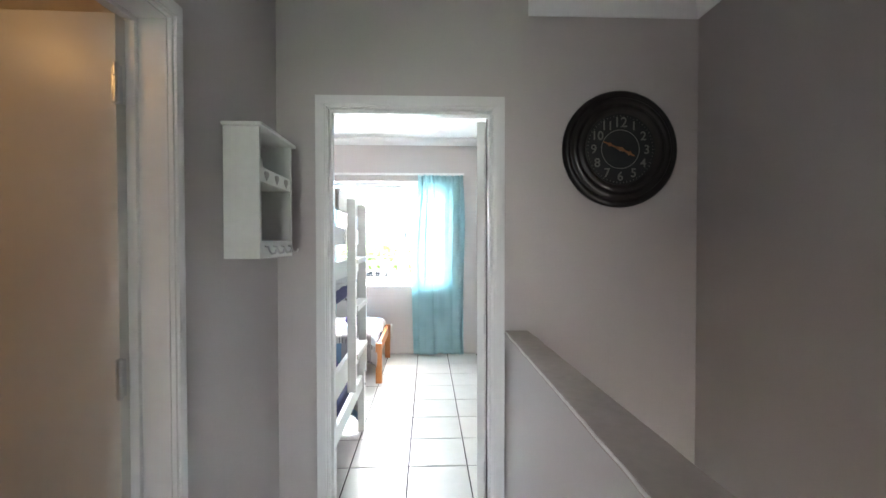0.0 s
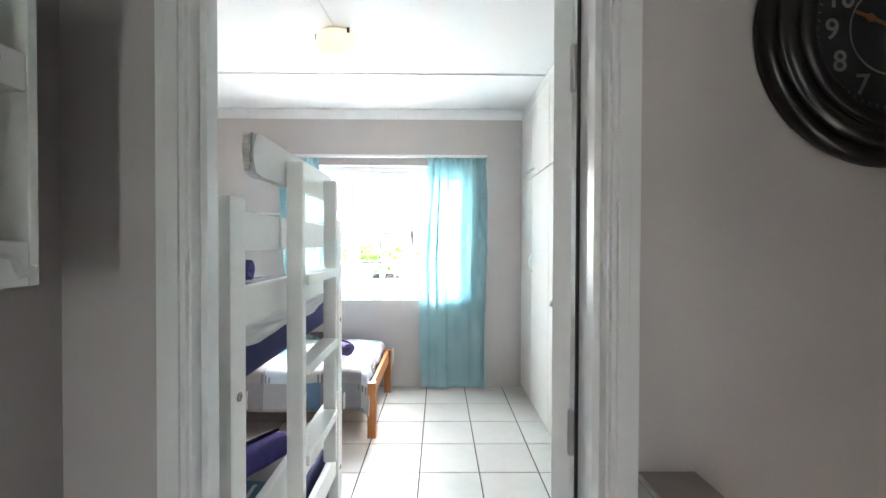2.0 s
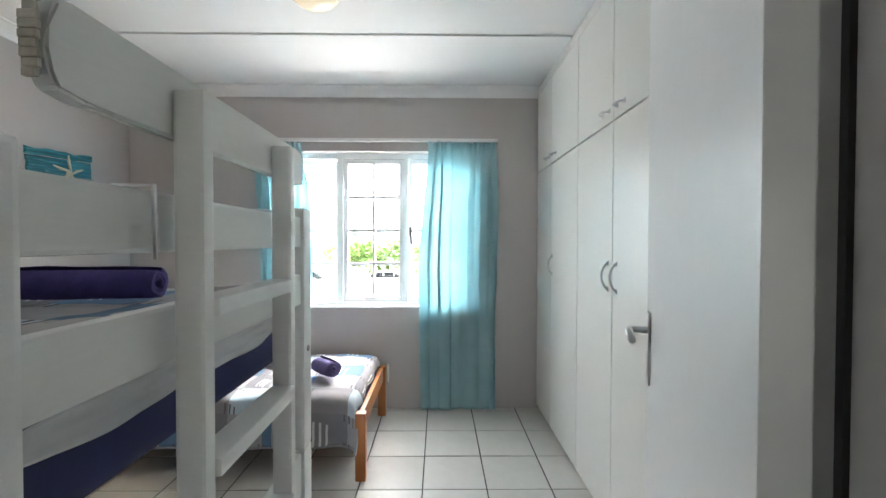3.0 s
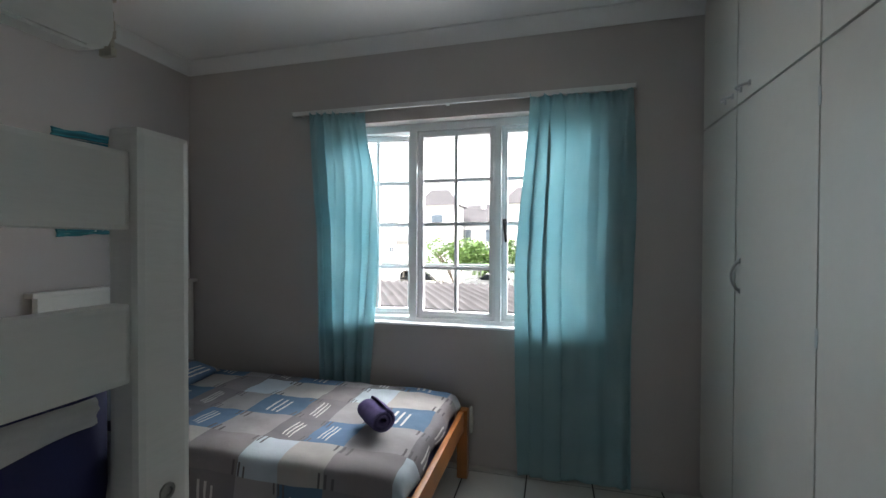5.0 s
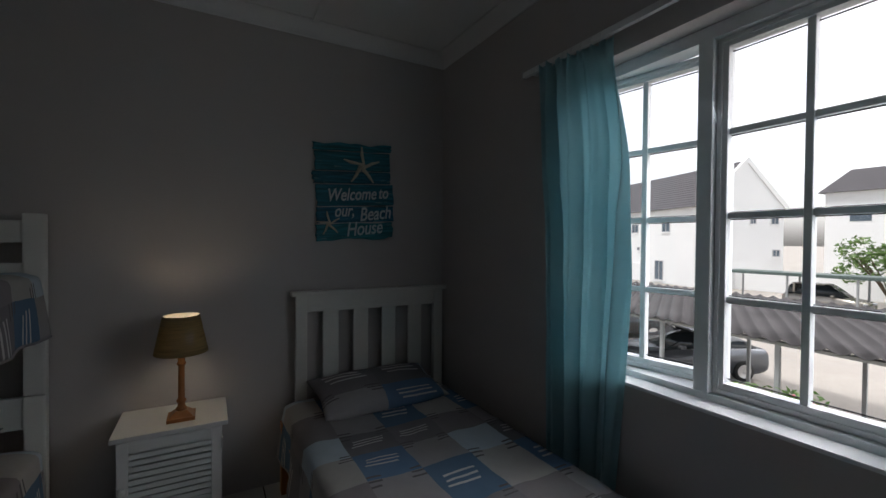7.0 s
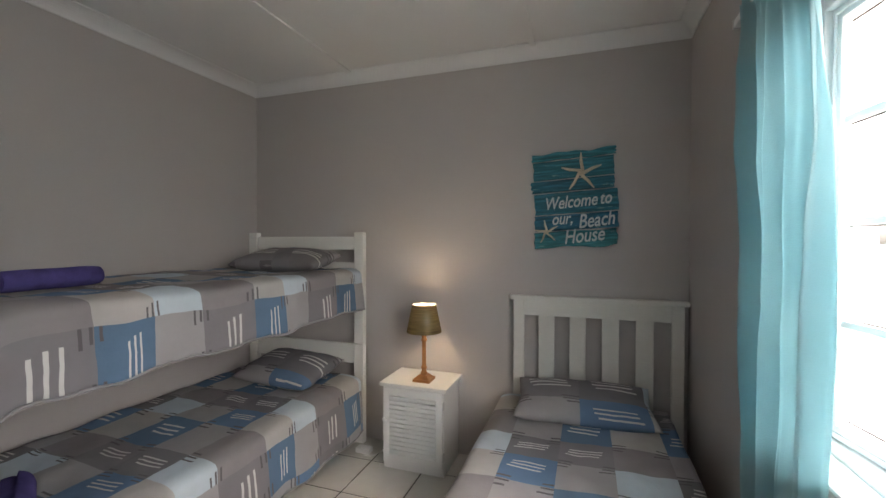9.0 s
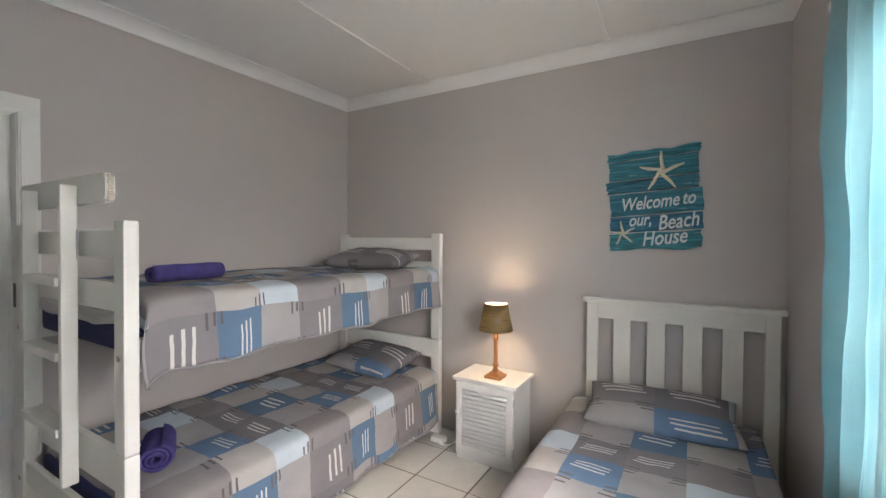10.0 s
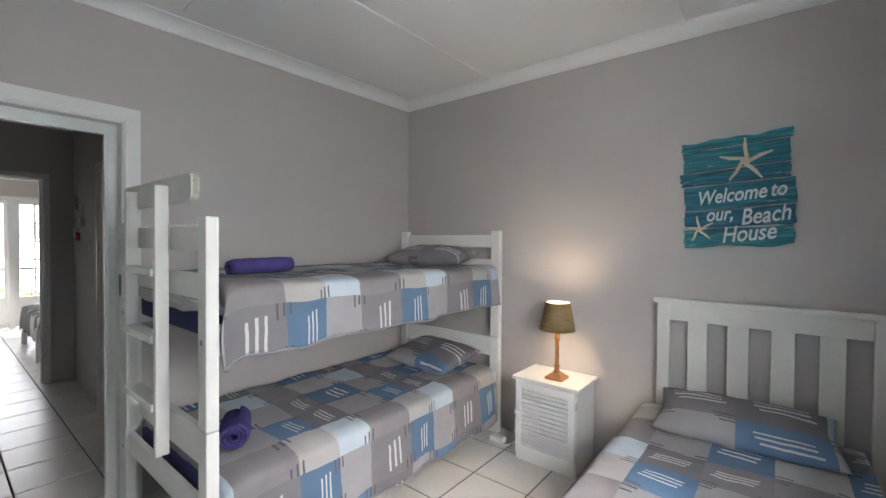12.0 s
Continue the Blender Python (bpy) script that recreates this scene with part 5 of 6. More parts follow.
bm = bmesh.new()
pts = []
for k in range(10):
    r_ = 0.075 if k % 2 == 0 else 0.032
    pts.append((r_ * math.cos(k * math.pi / 5 + math.pi / 2), r_ * math.sin(k * math.pi / 5 + math.pi / 2)))
a = [bm.verts.new((0.004, p, q)) for p, q in pts]
b = [bm.verts.new((0.020, p, q)) for p, q in pts]
bm.faces.new(a)
bm.faces.new(b[::-1])
for k in range(10):
    bm.faces.new((a[k], a[(k + 1) % 10], b[(k + 1) % 10], b[k]))
hanging("hanging_star", "whitewashed wooden star hanging on the passage wall", -0.52, 1.80, bm, WOODY)
hanging("hanging_house", "small white wooden house hanging from a string", -0.18, 1.62, box_bm(bmesh.new(), 0.003, 0.04, -0.04, 0.04, -0.06, 0.03, 0.006), SH)
hanging("hanging_tin", "small red tin hanging on the passage wall", -0.42, 1.48, box_bm(bmesh.new(), 0.003, 0.035, -0.035, 0.035, -0.05, 0.03, 0.008), RED)
hanging("hanging_tag", "small pale wooden tag on the passage wall", -0.62, 1.52, box_bm(bmesh.new(), 0.003, 0.02, -0.03, 0.03, -0.05, 0.04, 0.006), SH)
sw = tagged(thing("light_switch", on_west(0.10, 1.40, 0.0), -SKEW), "white light switch plate beside the door frame", "light switch")
box("plate", 0.001, 0.009, -0.035, 0.035, -0.055, 0.055, WHITE, sw, "", 0.002)
box("rocker", 0.0092, 0.014, -0.012, 0.012, -0.02, 0.02, WHITE, sw, "", 0.002)

# ---------------------------------------------------------------- far bedroom
fw = structure(thing("window_2"), "white glazed garden doors with small panes", "window")
mx_ = (FR_X0 + FR_X1) / 2
boxes("window_frame", [(FR_X0, FR_X0 + 0.06, -4.78, -4.66, 0, FR_Z1), (FR_X1 - 0.06, FR_X1, -4.78, -4.66, 0, FR_Z1), (FR_X0 + 0.06, FR_X1 - 0.06, -4.78, -4.66, FR_Z1 - 0.06, FR_Z1), (-0.78, -0.70, -4.78, -4.66, 0, FR_Z1 - 0.06)], SASH, fw, "", 0.004)
for x0, x1 in ((FR_X0 + 0.06, -0.78), (-0.70, FR_X1 - 0.06)):
    dl = new("glazed_leaf")
    dl.parent = fw
    boxes("leaf_frame", [(x0, x0 + 0.05, -4.745, -4.70, 0.02, FR_Z1 - 0.062), (x1 - 0.05, x1, -4.745, -4.70, 0.02, FR_Z1 - 0.062), (x0 + 0.05, x1 - 0.05, -4.745, -4.70, 0.02, 0.50), (x0 + 0.05, x1 - 0.05, -4.745, -4.70, FR_Z1 - 0.12, FR_Z1 - 0.062)], SASH, dl, "", 0.003)
    for k in range(1, 5):
        z = 0.50 + (FR_Z1 - 0.62) * k / 5
        boxes("glazing_bar", [(x0 + 0.05, x1 - 0.05, -4.735, -4.71, z - 0.011, z + 0.011)], SASH, dl)
    boxes("glazing_bar", [((x0 + x1) / 2 - 0.011, (x0 + x1) / 2 + 0.011, -4.74, -4.705, 0.50, FR_Z1 - 0.12)], SASH, dl)
    for k in range(5):
        z0_, z1_ = 0.50 + (FR_Z1 - 0.62) * k / 5 + 0.012, 0.50 + (FR_Z1 - 0.62) * (k + 1) / 5 - 0.012
        for a0, a1 in ((x0 + 0.05, (x0 + x1) / 2 - 0.011), ((x0 + x1) / 2 + 0.011, x1 - 0.05)):
            pn = box("pane", a0, a1, -4.724, -4.721, z0_, z1_, GLASS, dl, "clear glass")
            pn.visible_shadow = False
balc = tagged(thing("balcony_railing", (-0.5, -6.2, 0)), "dark metal balcony railing beyond the garden doors", "railing")
box("top_rail", -2.5, 2.5, -0.02, 0.02, 0.86, 0.90, BLACK, balc)
box("bottom_rail", -2.5, 2.5, -0.015, 0.015, 0.10, 0.13, BLACK, balc)
for k in range(41):
    box("baluster", -2.5 + k * 0.125 - 0.006, -2.5 + k * 0.125 + 0.006, -0.006, 0.006, 0.13 if k % 8 else -0.03, 0.86, BLACK, balc)
structure(box("balcony_slab", -3.6, 2.2, -6.3, -4.85, -0.25, -0.03, RAW), "concrete balcony slab", "balcony")
bed2 = tagged(thing("double_bed", (-1.45, -2.6, 0)), "bed with white legs in the far bedroom", "bed")
for x, y in ((-0.715, -3.17), (-0.70, -1.79), (-2.6, -3.17), (-2.6, -1.79)):
    box("leg", x + 1.45 - 0.03, x + 1.45 + 0.03, y + 2.6 - 0.03, y + 2.6 + 0.03, 0, 0.40, WHITE, bed2, "", 0.004)
box("bed_frame", -1.18, 0.74, -0.55, 0.79, 0.25, 0.36, WHITE, bed2, "", 0.006)
mm = mattress("white mattress on the far bed", -2.62, -0.70, -3.18, -1.78, 0.36, 0.50)
mm.data.materials.clear()
mm.data.materials.append(SHEET)
DUV = Mat("charcoal_and_white_cover", (0.5, 0.5, 0.5), 0.9)
DUV.to("Base Color", DUV.ramp(DUV.noise(2.2, 1), [(0.42, (0.55, 0.55, 0.54)), (0.45, (0.06, 0.06, 0.06))])).bump(DUV.noise(60, 3), 0.3, 0.005)
ob = tagged(part("bedspread", quilt_bm(-2.6, -0.70, -1.75, -3.2, 0.53, 0.30, 0.28, 3.0), DUV.m, None, "", True), "white and charcoal bedspread on the far bed", "bedspread")
ob.modifiers.new("thickness", "SOLIDIFY").thickness = 0.01

# ---------------------------------------------------------------- outside: ground, carport, cars, houses, shrubs
GZ = -2.7
PAVE = Mat("pale_concrete_paving", (0.30, 0.275, 0.245), 0.9).vary(0.15, 0.25, 8, 0.3, 0.01).m
GRASS = Mat("lawn", (0.10, 0.15, 0.04), 0.95).vary(0.35, 0.6, 20, 0.5, 0.02).m
structure(box("ground", -2500, 2500, -2500, 2500, GZ - 0.3, GZ, PAVE), "pale concrete yard and ground", "ground")
structure(box("verge", -9, 14, 39.5, 46, GZ, GZ + 0.06, GRASS), "strip of lawn beyond the parking yard", "lawn")
structure(box("planting_bed", -6.5, -2.5, 12.2, 13.0, GZ, GZ + 0.08, GRASS), "narrow planted strip by the carport", "lawn")
ROOFSHEET = Mat("weathered_fibre_cement", (0.068, 0.064, 0.065), 0.95, spec=0.15).vary(0.5, 0.8, 9, 0.3, 0.01).m
POST = Mat("grey_painted_steel", (0.32, 0.33, 0.33), 0.6).vary(0.15, 3, 30, 0.1).m
carport = tagged(thing("carport", (-4, 13.3, GZ)), "open carport with a grey corrugated roof", "carport")
th = radians(30)
rib, eave = Vector((-math.sin(th), math.cos(th), 0)), Vector((1, -0.09, 0)).normalized()
L_E, L_R = 26.0, 5.6
O = Vector((-11.0, 1.08, 2.28))
bm = bmesh.new()
nE, nR = 1200, 6
rows_ = []
for i in range(nE + 1):
    a = L_E * i / nE
    wave = 0.075 * (1 - abs(math.sin(math.pi * a / 0.34))) - 0.03
    row = []
    for j in range(nR + 1):
        b = L_R * j / nR
        step = 0.025 * (math.floor(j / 2 + 0.01) % 2)
        p = O + eave * a + rib * b + Vector((0, 0, wave + 0.055 * b + step))
        row.append(bm.verts.new(p))
    rows_.append(row)
for i in range(nE):
    for j in range(nR):
        bm.faces.new((rows_[i][j], rows_[i + 1][j], rows_[i + 1][j + 1], rows_[i][j + 1]))
rf = part("roof", bm, ROOFSHEET, carport, "weathered corrugated sheets", True)
rf.modifiers.new("thickness", "SOLIDIFY").thickness = 0.012
for b in (0.35, L_R - 0.6):
    p0, p1 = O + eave * 0.2 + rib * b + Vector((0, 0, -0.10 + 0.055 * b)), O + eave * (L_E - 0.2) + rib * b + Vector((0, 0, -0.10 + 0.055 * b))
    part("beam", tube_bm(bmesh.new(), [p0, p1], 0.05, 4), POST, carport)
    for k in range(10):
        p = p0 + (p1 - p0) * (k + 0.3) / 10
        box("post", p.x - 0.04, p.x + 0.04, p.y - 0.04, p.y + 0.04, 0, p.z - 0.03, POST, carport)

second = tagged(thing("carport", (-8, 37.5, GZ)), "far flat carport roof on thin posts", "carport")
box("roof", -8.6, 16, -1.0, 1.2, 2.15, 2.34, Mat("dark_green_steel", (0.07, 0.10, 0.09), 0.6).vary(0.2, 2, 9, 0.1).m, second, "thin grey green roof edge")
for k in range(8):
    for y in (-0.8, 1.0):
        box("post", -8.2 + k * 3.4 - 0.05, -8.2 + k * 3.4 + 0.05, y - 0.05, y + 0.05, 0, 2.15, POST, second)

TYRE = Mat("tyre_rubber", (0.02, 0.02, 0.02), 0.85).vary(0.2, 9, 60, 0.2).m
CARGLASS = Mat("dark_car_glass", (0.02, 0.025, 0.03), 0.05).vary(0.2, 3, 9, 0.0).m
HEADL = Mat("clear_headlamp", (0.55, 0.57, 0.6), 0.1).vary(0.1, 20, 60, 0.1).m


def car(label, at, turn, colour, tall=0.0, metal=0.6, saloon=False):
    """A car about 4.2 m long, with a hatch or a boot; local x is forward."""
    paint = Mat("car_paint", colour, 0.25, metal).vary(0.05, 1, 5, 0.0).m
    c = tagged(thing("car", at, turn), label, "car")
    prof_low = [(-2.05, 0.32), (-2.10, 0.55), (-2.06, 0.85), (-1.95, 0.98), (-1.2, 1.0), (0.75, 0.97), (1.5, 0.86), (1.98, 0.72), (2.10, 0.50), (2.06, 0.30), (1.75, 0.22), (-1.75, 0.22)]
    bm = bmesh.new()
    ring = []
    for y, s in ((-0.86, 0.96), (-0.80, 1.0), (0.80, 1.0), (0.86, 0.96)):
        ring.append([bm.verts.new((x * s, y, 0.6 + (z - 0.6) * s)) for x, z in prof_low])
    n = len(prof_low)
    for a, b in zip(ring, ring[1:]):
        for k in range(n):
            bm.faces.new((a[k], a[(k + 1) % n], b[(k + 1) % n], b[k]))
    bm.faces.new(ring[0])
    bm.faces.new(ring[-1][::-1])
    bmesh.ops.bevel(bm, geom=list(bm.edges), offset=0.03, segments=2, affect="EDGES")
    part("body", bm, paint, c, "", True)
    h = 1.45 + tall
    cab = [(-1.95, 0.97), (-1.70, h - 0.08), (-1.45, h), (-0.1, h + 0.01), (0.25, h - 0.06), (1.05, 0.95)]
    if saloon:
        cab = [(-1.80, 0.97), (-1.25, h - 0.17), (-0.80, h - 0.02), (-0.15, h), (0.20, h - 0.07), (1.05, 0.95)]
    back = -0.95 if saloon else -1.62

    def cabin(y0, y1, grow, zs, name, mat, lbl):
        bm = bmesh.new()
        rr = []
        for y in (y0, y1):
            rr.append([bm.verts.new((x * (1 - grow), y * (1 - 0.16 * max(0, (z - 0.95)) / 0.5), z * zs)) for x, z in cab])
        m = len(cab)
        for k in range(m):
            bm.faces.new((rr[0][k], rr[0][(k + 1) % m], rr[1][(k + 1) % m], rr[1][k]))
        bm.faces.new(rr[0])
        bm.faces.new(rr[1][::-1])
        bmesh.ops.bevel(bm, geom=list(bm.edges), offset=0.03, segments=2, affect="EDGES")
        return part(name, bm, mat, c, lbl, True)

    cabin(-0.78, 0.78, 0.0, 1.0, "windows", CARGLASS, "dark tinted windows")
    bm = box_bm(bmesh.new(), back, 0.12, -0.63, 0.63, h - 0.03, h + 0.03, 0.025)
    for y in (-0.70, 0.70):
        for x0, x1 in ((-0.55, -0.45), (-1.5, -1.38)):
            box_bm(bm, x0, x1, y - 0.045, y + 0.045, 0.95, h - (0.26 if saloon and x0 < -1 else 0), 0.01)
    part("roof_panel", bm, paint, c, "", True)
    for x in (-1.28, 1.30):
        for y in (-0.80, 0.80):
            wh = new("wheel")
            wh.parent = c
            wh.matrix_local = pose(x, y, 0.31, 90, 0, 0)
            part("tyre", lathe_bm(bmesh.new(), [(0.20, -0.09), (0.29, -0.095), (0.31, -0.06), (0.31, 0.06), (0.29, 0.095), (0.20, 0.09)], 28), TYRE, wh, "", True)
            rim = lathe_bm(bmesh.new(), [(0.19, -0.097), (0.20, -0.102), (0.20, 0.102), (0.19, 0.097)], 28)
            for q in range(5):
                a = q * 2 * math.pi / 5
                box_bm(rim, 0.03 * math.cos(a) - 0.02, 0.03 * math.cos(a) + 0.02, 0.03 * math.sin(a) - 0.02, 0.03 * math.sin(a) + 0.02, -0.106, 0.106)
            part("rim", rim, CHROME, wh, "", True)
    for y in (-0.62, 0.62):
        box("headlight", 1.93, 2.09, y - 0.16, y + 0.16, 0.60, 0.72, HEADL, c, "clear headlamp", 0.03)
        box("tail_light", -2.09, -2.0, y - 0.13, y + 0.13, 0.72, 0.86, RED, c, "red tail lamp", 0.02)
    boxes("grille", [(2.05, 2.12, -0.40, 0.40, 0.40 + 0.05 * k, 0.425 + 0.05 * k) for k in range(4)], CHROME, c, "bright grille bars", 0.006)
    box("number_plate", -2.135, -2.12, -0.25, 0.25, 0.50, 0.61, WHITE, c, "pale blank number plate")
    for y in (-0.93, 0.93):
        box("wing_mirror", 0.55, 0.72, y - 0.09, y + 0.09, 0.98, 1.10, paint, c, "", 0.03)
    return c


car("silver grey saloon parked beside the carport roof", (-7.95, 17.26, GZ), -119.4, (0.15, 0.16, 0.175), 0, 0.5, True)
car("charcoal hatchback parked further along the yard", (-12.8, 20.2, GZ), -129, (0.06, 0.062, 0.065))
car("gold beige estate car under the far carport", (-11.2, 38.0, GZ), -4, (0.36, 0.33, 0.29), 0.22)
car("white hatchback under the far carport", (-5.5, 39.2, GZ), 184, (0.6, 0.6, 0.6), 0, 0.0)

PLASTER = Mat("white_house_plaster", (0.80, 0.80, 0.79), 0.85).vary(0.04, 0.3, 5, 0.2, 0.01).m
SLATE = Mat("dark_roof_tile", (0.085, 0.08, 0.085), 0.85).vary(0.25, 0.6, 7, 0.3, 0.02).m
FARGLASS = Mat("far_window_glass", (0.10, 0.13, 0.16), 0.08).vary(0.2, 2, 5, 0).m
FASCIA = Mat("grey_fascia", (0.45, 0.45, 0.45), 0.7).vary(0.1, 2, 5, 0).m


def house(label, at, turn, length, depth, eave_h, ridge_h, windows, chimneys=()):
    """A gabled house: local x along the ridge; the front is at -y. windows: (side, along, sill, width, height)."""
    h = tagged(thing("house", at, turn), label, "house")
    bm = bmesh.new()
    for x0, x1, y0, y1 in ((0, length, 0, 0.25), (0, length, depth - 0.25, depth)):
        box_bm(bm, x0, x1, y0, y1, 0, eave_h)
    for x in (0, length - 0.25):
        a = [bm.verts.new((xx, y, z)) for xx in (x, x + 0.25) for y, z in ((0.25, 0), (depth - 0.25, 0), (depth - 0.25, eave_h), (depth / 2, ridge_h), (0.25, eave_h))]
        bm.faces.new(a[:5])
        bm.faces.new(a[5:][::-1])
        for k in range(5):
            bm.faces.new((a[k], a[(k + 1) % 5], a[5 + (k + 1) % 5], a[5 + k]))
    part("wall", bm, PLASTER, h)
    bm = bmesh.new()
    ov = 0.45
    courses = 16
    for s in (0, 1):
        for k in range(courses):
            t0, t1 = k / courses, (k + 1) / courses
            def at_(t, lift):
                y = -ov + (depth / 2 + ov) * t
                z = eave_h - 0.25 + (ridge_h + 0.12 - eave_h + 0.25) * t + lift
                return (depth - y if s else y), z
            (ya, za), (yb, zb) = at_(t0, 0.05), at_(t1, 0.0)
            v = [bm.verts.new(p) for p in ((0.25, ya, za), (length - 0.25, ya, za), (length - 0.25, yb, zb), (0.25, yb, zb), (0.25, ya, za - 0.06), (length - 0.25, ya, za - 0.06))]
            bm.faces.new(v[:4])
            bm.faces.new((v[4], v[5], v[1], v[0]))
    part("roof", bm, SLATE, h, "dark tiled roof in courses")
    bm = bmesh.new()
    for x in (-0.08, length - 0.27):
        for s in (0, 1):
            y0, y1 = (-ov, depth / 2) if not s else (depth / 2, depth + ov)
            z0, z1 = (eave_h - 0.2, ridge_h + 0.3) if not s else (ridge_h + 0.3, eave_h - 0.2)
            v = [bm.verts.new((xx, y, z + dz)) for xx in (x, x + 0.35) for y, z in ((y0, z0), (y1, z1)) for dz in (-0.5, 0.12)]
            for f in ((0, 1, 3, 2), (4, 6, 7, 5), (0, 4, 5, 1), (2, 3, 7, 6), (0, 2, 6, 4), (1, 5, 7, 3)):
                bm.faces.new([v[q] for q in f])
    part("parapet", bm, PLASTER, h, "white plastered gable parapet")
    for side, along, sill, w, ht in windows:
        wn_ = new("window")
        wn_.parent = h
        if side == "front":
            wn_.matrix_local = pose(along, 0, sill)
        elif side == "left":
            wn_.matrix_local = pose(0, along, sill, 0, 0, -90)
        else:
            wn_.matrix_local = pose(length, along, sill, 0, 0, 90)
        boxes("frame", [(0, w, -0.05, 0.02, 0, 0.08), (0, w, -0.05, 0.02, ht - 0.08, ht), (0, 0.08, -0.05, 0.02, 0.08, ht - 0.08), (w - 0.08, w, -0.05, 0.02, 0.08, ht - 0.08), (w / 2 - 0.03, w / 2 + 0.03, -0.04, 0.02, 0.08, ht - 0.08)], FASCIA, wn_)
        box("pane", 0.08, w - 0.08, -0.02, -0.005, 0.08, ht - 0.08, FARGLASS, wn_)
        box("sill", -0.06, w + 0.06, -0.12, -0.001, -0.09, -0.002, PLASTER, wn_)
    for x, y, z0, z1 in chimneys:
        ch = box("chimney", x - 0.4, x + 0.4, y - 0.35, y + 0.35, z0, z1, PLASTER, h)
        box("cap", x - 0.5, x + 0.5, y - 0.45, y + 0.45, z1, z1 + 0.12, FASCIA, ch)
    return h


# the white gabled house across the yard, its gable towards the window
house("large white gabled house with a dark tiled roof", (-44.6, 51.5, GZ), -18, 24, 8.5, 8.0, 12.0,
    [("right", 4.6, 6.1, 0.7, 1.0), ("right", 7.0, 6.1, 0.9, 0.7), ("right", 7.2, 3.0, 0.9, 0.7),
     ("front", 3, 5.4, 1.2, 1.0), ("front", 8, 5.4, 1.2, 1.0), ("front", 13, 5.4, 1.2, 1.0), ("front", 18, 5.4, 1.2, 1.0), ("front", 6, 3.4, 0.5, 0.4), ("front", 7, 3.4, 0.5, 0.4), ("front", 11, 3.4, 0.5, 0.7), ("front", 14, 3.4, 0.5, 0.4), ("front", 15, 3.4, 0.5, 0.4), ("front", 17, 0.3, 1.3, 2.1), ("front", 9, 0.3, 0.9, 2.1)], [(3, 4.5, 10.0, 12.6)])
house("white terrace of holiday houses with dark roofs", (-17.0, 66, GZ), -4, 46, 10, 7.2, 10.4,
    [("front", 3 + 4.2 * k, 4.4, 2.0, 1.9) for k in range(10)] + [("front", 3 + 4.2 * k, 0.8, 2.2, 2.1) for k in range(10)], [(6, 4, 9, 12), (16, 4, 9, 12), (27, 4, 9, 12), (38, 4, 9, 12)])
house("low white house beyond the parking yard", (-72.0, 52, GZ), 10, 22, 9, 6.4, 9.6,
    [("front", 2 + 3.2 * k, 3.4, 1.4, 1.3) for k in range(5)] + [("front", 3 + 3.4 * k, 0.9, 1.2, 1.3) for k in range(4)], [(5, 4, 7.4, 9.6)])
for x, y, w in ((-16.0, 63, 5.5), (-3.5, 63, 6.0), (9.0, 63, 5.5)):
    tw = tagged(thing("roof_tower", (x, y, GZ)), "square white stair tower with a dark pyramid roof", "tower", "roof towers")
    box("wall", -w / 2, w / 2, -w / 2, w / 2, 0, 9.6, PLASTER, tw)
    bm = bmesh.new()
    c4 = [bm.verts.new((sx * (w / 2 + 0.5), sy * (w / 2 + 0.5), 9.6)) for sx, sy in ((-1, -1), (1, -1), (1, 1), (-1, 1))]
    tp = [bm.verts.new((sx * w * 0.22, sy * w * 0.22, 12.0)) for sx, sy in ((-1, -1), (1, -1), (1, 1), (-1, 1))]
    for k in range(4):
        bm.faces.new((c4[k], c4[(k + 1) % 4], tp[(k + 1) % 4], tp[k]))
    bm.faces.new(c4[::-1])
    bm.faces.new(tp)
    part("roof", bm, SLATE, tw)
    box("window", -0.8, 0.8, -w / 2 - 0.04, -w / 2, 6.6, 8.2, FARGLASS, tw)
structure(box("yard_wall", -34, 14, 47.0, 47.25, GZ, GZ + 1.9, PLASTER), "white plastered yard wall", "wall")
structure(box("fence", -8, 12, 41.0, 41.1, GZ, GZ + 0.9, POST), "low grey fence beyond the yard", "fence")

LEAF = Mat("shrub_leaves", (0.075, 0.13, 0.03), 0.6)
LEAF.to("Base Color", LEAF.ramp(LEAF.noise(2.4, 3), [(0.3, (0.045, 0.10, 0.022)), (0.55, (0.11, 0.20, 0.04)), (0.75, (0.20, 0.27, 0.07))]))
LEAF = LEAF.m
BARK = Mat("shrub_bark", (0.12, 0.09, 0.06), 0.9).vary(0.3, 5, 30, 0.5).m


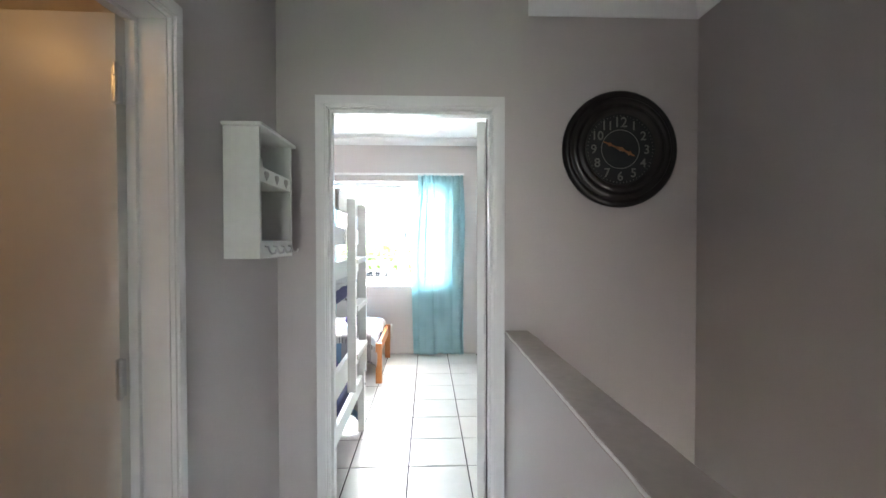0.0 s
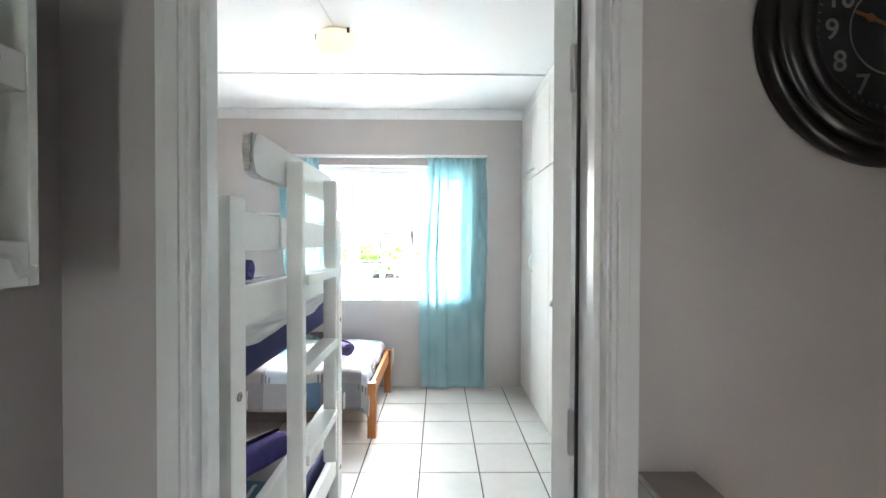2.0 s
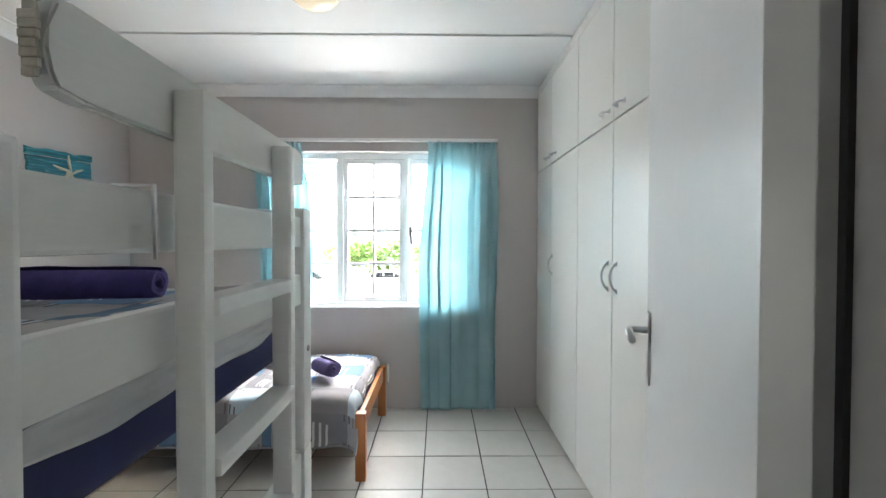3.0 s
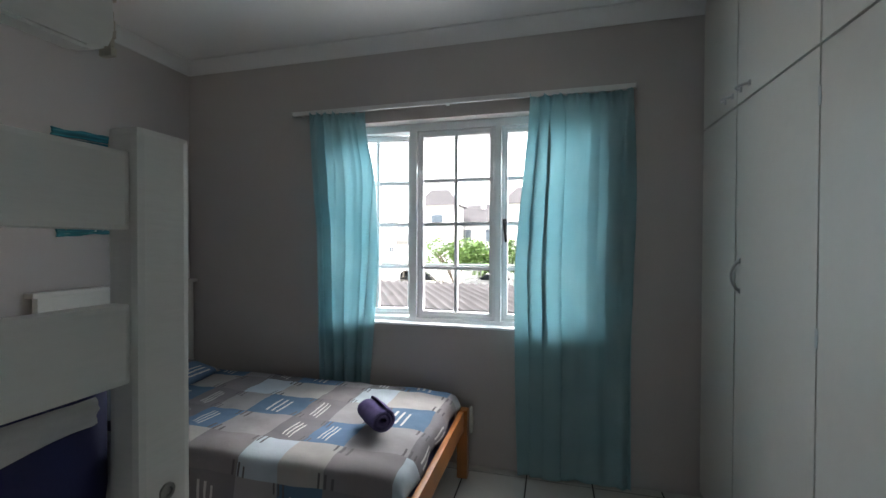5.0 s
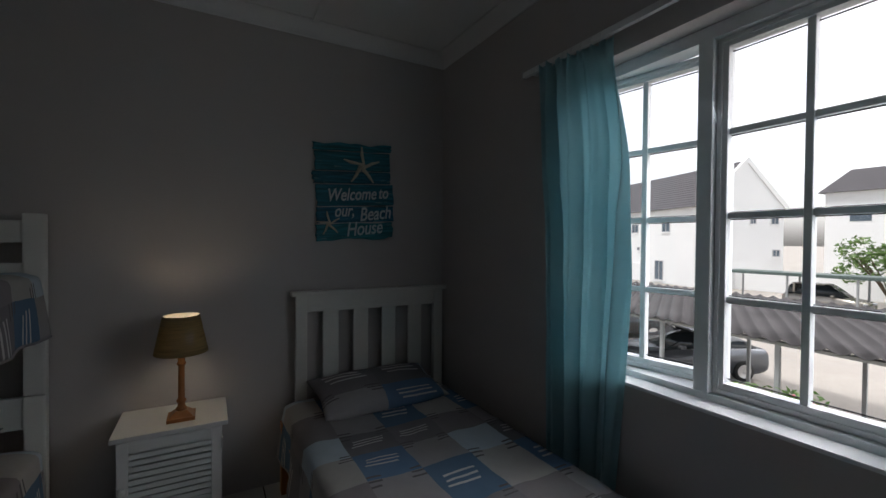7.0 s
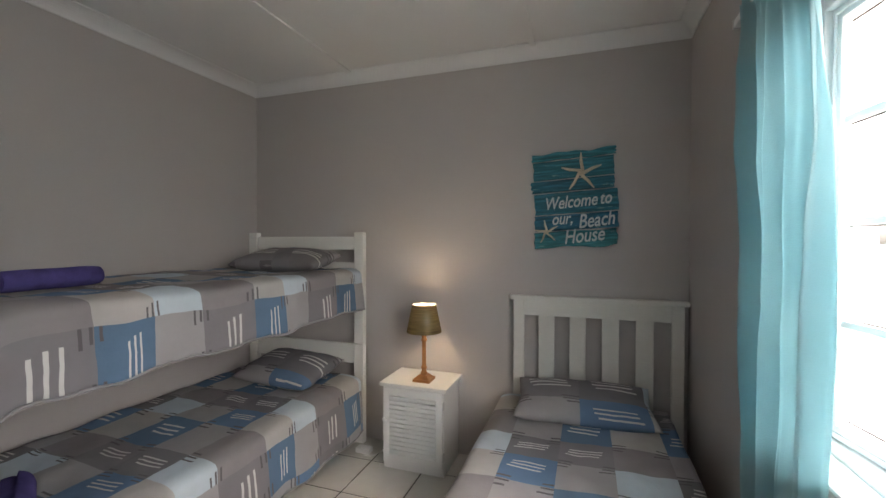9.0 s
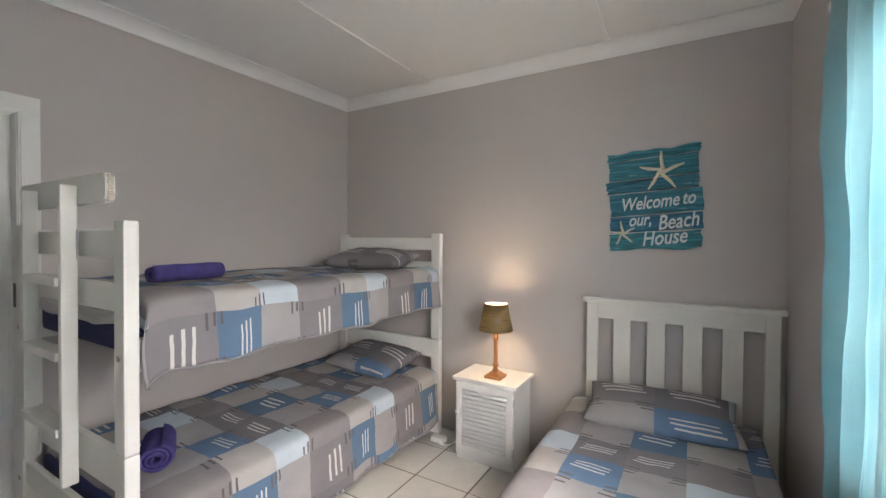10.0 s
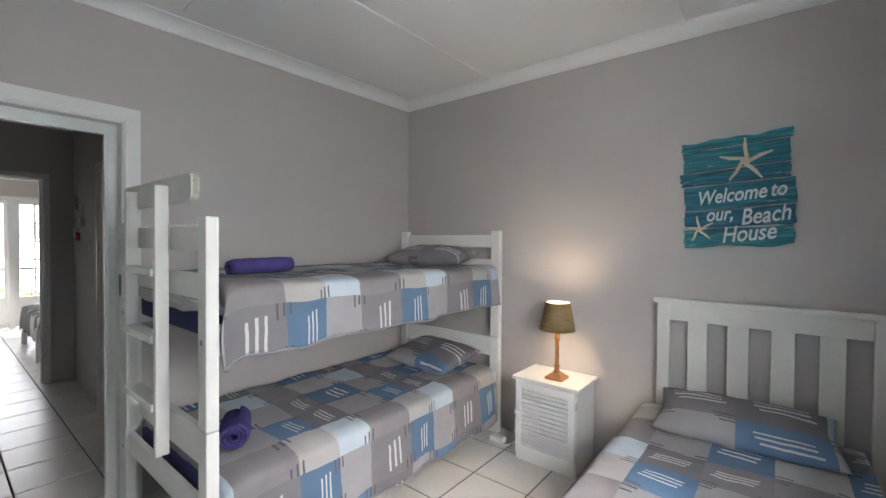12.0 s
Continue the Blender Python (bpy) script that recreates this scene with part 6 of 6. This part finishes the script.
def shrub(label, at, rx, ry, h, n, leaf, seed):
    random.seed(seed)
    s = tagged(thing("shrub", at), label, "shrub", "shrubs beyond the yard")
    bm = bmesh.new()
    for k in range(6):
        a = random.uniform(0, 6.28)
        tube_bm(bm, [(0, 0, 0), (0.25 * rx * math.cos(a), 0.25 * ry * math.sin(a), h * 0.35), (0.6 * rx * math.cos(a), 0.6 * ry * math.sin(a), h * 0.7)], 0.05, 5)
    part("branches", bm, BARK, s)
    bm = bmesh.new()
    lumps = [(random.uniform(-0.7, 0.7) * rx, random.uniform(-0.6, 0.6) * ry, random.uniform(0.35, 0.85) * h, random.uniform(0.25, 0.45)) for _ in range(14)]
    for k in range(n):
        cx, cy, cz, r_ = random.choice(lumps)
        d = Vector((random.gauss(0, 1), random.gauss(0, 1), random.gauss(0, 1))).normalized() * random.uniform(0.6, 1.08)
        p = Vector((cx + d.x * r_ * rx, cy + d.y * r_ * rx, max(0.05, cz + d.z * r_ * h * 0.6)))
        u = Vector((random.gauss(0, 1), random.gauss(0, 1), random.gauss(0, 0.6))).normalized() * leaf
        v = u.cross(Vector((random.gauss(0, 1), random.gauss(0, 1), random.gauss(0, 1)))).normalized() * leaf * 0.45
        q = [bm.verts.new(p + w) for w in (-u, v * 0.9, u, -v * 0.9)]
        bm.faces.new(q)
    part("leaves", bm, LEAF, s)
    return s


shrub("dense green shrub against the white houses", (-9.5, 43.5, GZ), 3.4, 1.5, 4.6, 2600, 0.20, 3)
shrub("dense green shrub against the white houses", (-5.0, 44.0, GZ), 3.4, 1.5, 4.8, 2600, 0.20, 7)
shrub("dense green shrub against the white houses", (-0.5, 44.5, GZ), 3.4, 1.5, 4.3, 2600, 0.20, 9)
shrub("dense green shrub against the white houses", (6.0, 44.5, GZ), 3.2, 1.5, 4.0, 2200, 0.20, 12)
bloom = shrub("yellow-green shrub with pink flowers under the window", (-3.75, 12.75, GZ + 0.05), 0.85, 0.5, 1.5, 1500, 0.07, 15)
PINK = Mat("pink_petals", (0.62, 0.10, 0.14), 0.6).vary(0.2, 9, 40, 0.1).m
for k in range(9):
    a = k * 2.4
    px_, py_, pz_ = 0.62 * math.cos(a) * (0.4 + 0.07 * k), 0.4 * math.sin(a), 1.18 + 0.05 * (k % 5)
    bm = bmesh.new()
    hub = bm.verts.new((px_, py_, pz_))
    rim_ = [bm.verts.new((px_ + (0.075 if q % 2 else 0.045) * math.cos(q * math.pi / 5), py_ + (0.075 if q % 2 else 0.045) * math.sin(q * math.pi / 5), pz_ + 0.03 + 0.012 * (q % 2))) for q in range(10)]
    for q in range(10):
        bm.faces.new((hub, rim_[q], rim_[(q + 1) % 10]))
    part("flower", bm, PINK, bloom, "open pink flower")
ban = tagged(thing("banana_plant", (-5.6, 42.0, GZ)), "broad-leaved green banana plant in the yard", "plant")
random.seed(21)
part("stem", lathe_bm(bmesh.new(), [(0.16, 0), (0.13, 1.2), (0.06, 2.2)], 10), LEAF, ban)
for k in range(11):
    a, tip = k * 0.62, random.uniform(0.5, 1.6)
    bm = bmesh.new()
    last = None
    for q in range(8):
        t = q / 7
        r_ = 1.9 * t
        z = 2.0 + 1.5 * t - (1.2 + tip) * t * t
        w = 0.30 * math.sin(math.pi * min(1, t * 0.95 + 0.05))
        c, s_ = math.cos(a), math.sin(a)
        pr = [bm.verts.new((r_ * c - w * s_, r_ * s_ + w * c, z - 0.08)), bm.verts.new((r_ * c, r_ * s_, z)), bm.verts.new((r_ * c + w * s_, r_ * s_ - w * c, z - 0.08))]
        if last:
            bm.faces.new((last[0], last[1], pr[1], pr[0]))
            bm.faces.new((last[1], last[2], pr[2], pr[1]))
        last = pr
    part("leaf", bm, LEAF, ban)
# garden side, beyond the far bedroom's doors
structure(box("garden_lawn", -30, 30, -40, -8, GZ, GZ + 0.05, GRASS), "green lawn on the garden side", "lawn")
for k, x in enumerate((-7, -3.2, 0.5, 4.5)):
    shrub("tall green garden shrub beyond the balcony", (x, -15 - k % 2 * 2, GZ), 2.8, 1.8, 2.4, 1800, 0.2, 31 + k)

# ---------------------------------------------------------------- floor tiles
PITCH = 0.372
floor = structure(thing("floor"), "cream glazed ceramic tiles with dark grout", "floor")
tile_bm = bmesh.new()
box_bm(tile_bm, -PITCH / 2 + 0.0036, PITCH / 2 - 0.0036, -PITCH / 2 + 0.0036, PITCH / 2 - 0.0036, -0.012, 0.0)
bmesh.ops.bevel(tile_bm, geom=[e for e in tile_bm.edges if all(v.co.z > -0.001 for v in e.verts)], offset=0.003, segments=1, affect="EDGES")
TILE_MESH = mesh_from("tile", tile_bm, TILE)


def lay_tiles(x0, x1, y0, y1):
    for i in range(-9, 6):
        for j in range(-14, 30):
            cx, cy = (-0.186 + PITCH * (i + 0.5)), (5.301 - PITCH * (j + 0.5))
            if x0 < cx < x1 and y0 < cy < y1:
                ob = new("tile", TILE_MESH)
                ob.parent = floor
                ob.location = (cx, cy, random.uniform(-0.0006, 0.0004))


lay_tiles(W - 0.1, 0.95, S - 0.19, N + 0.1)
lay_tiles(HW - 0.15, 0.30, HSOUTH - 0.2, S - 0.19)

for i in range(-7, 3):
    ob = new("tile", TILE_MESH)
    ob.parent = floor
    ob.location = (-0.186 + PITCH * (i + 0.5), (5.303 + N) / 2, 0)
    ob.scale = (1, (N - 5.303) / PITCH, 1)
lay_tiles(-1.25, 0.35, -4.75, HSOUTH - 0.2)
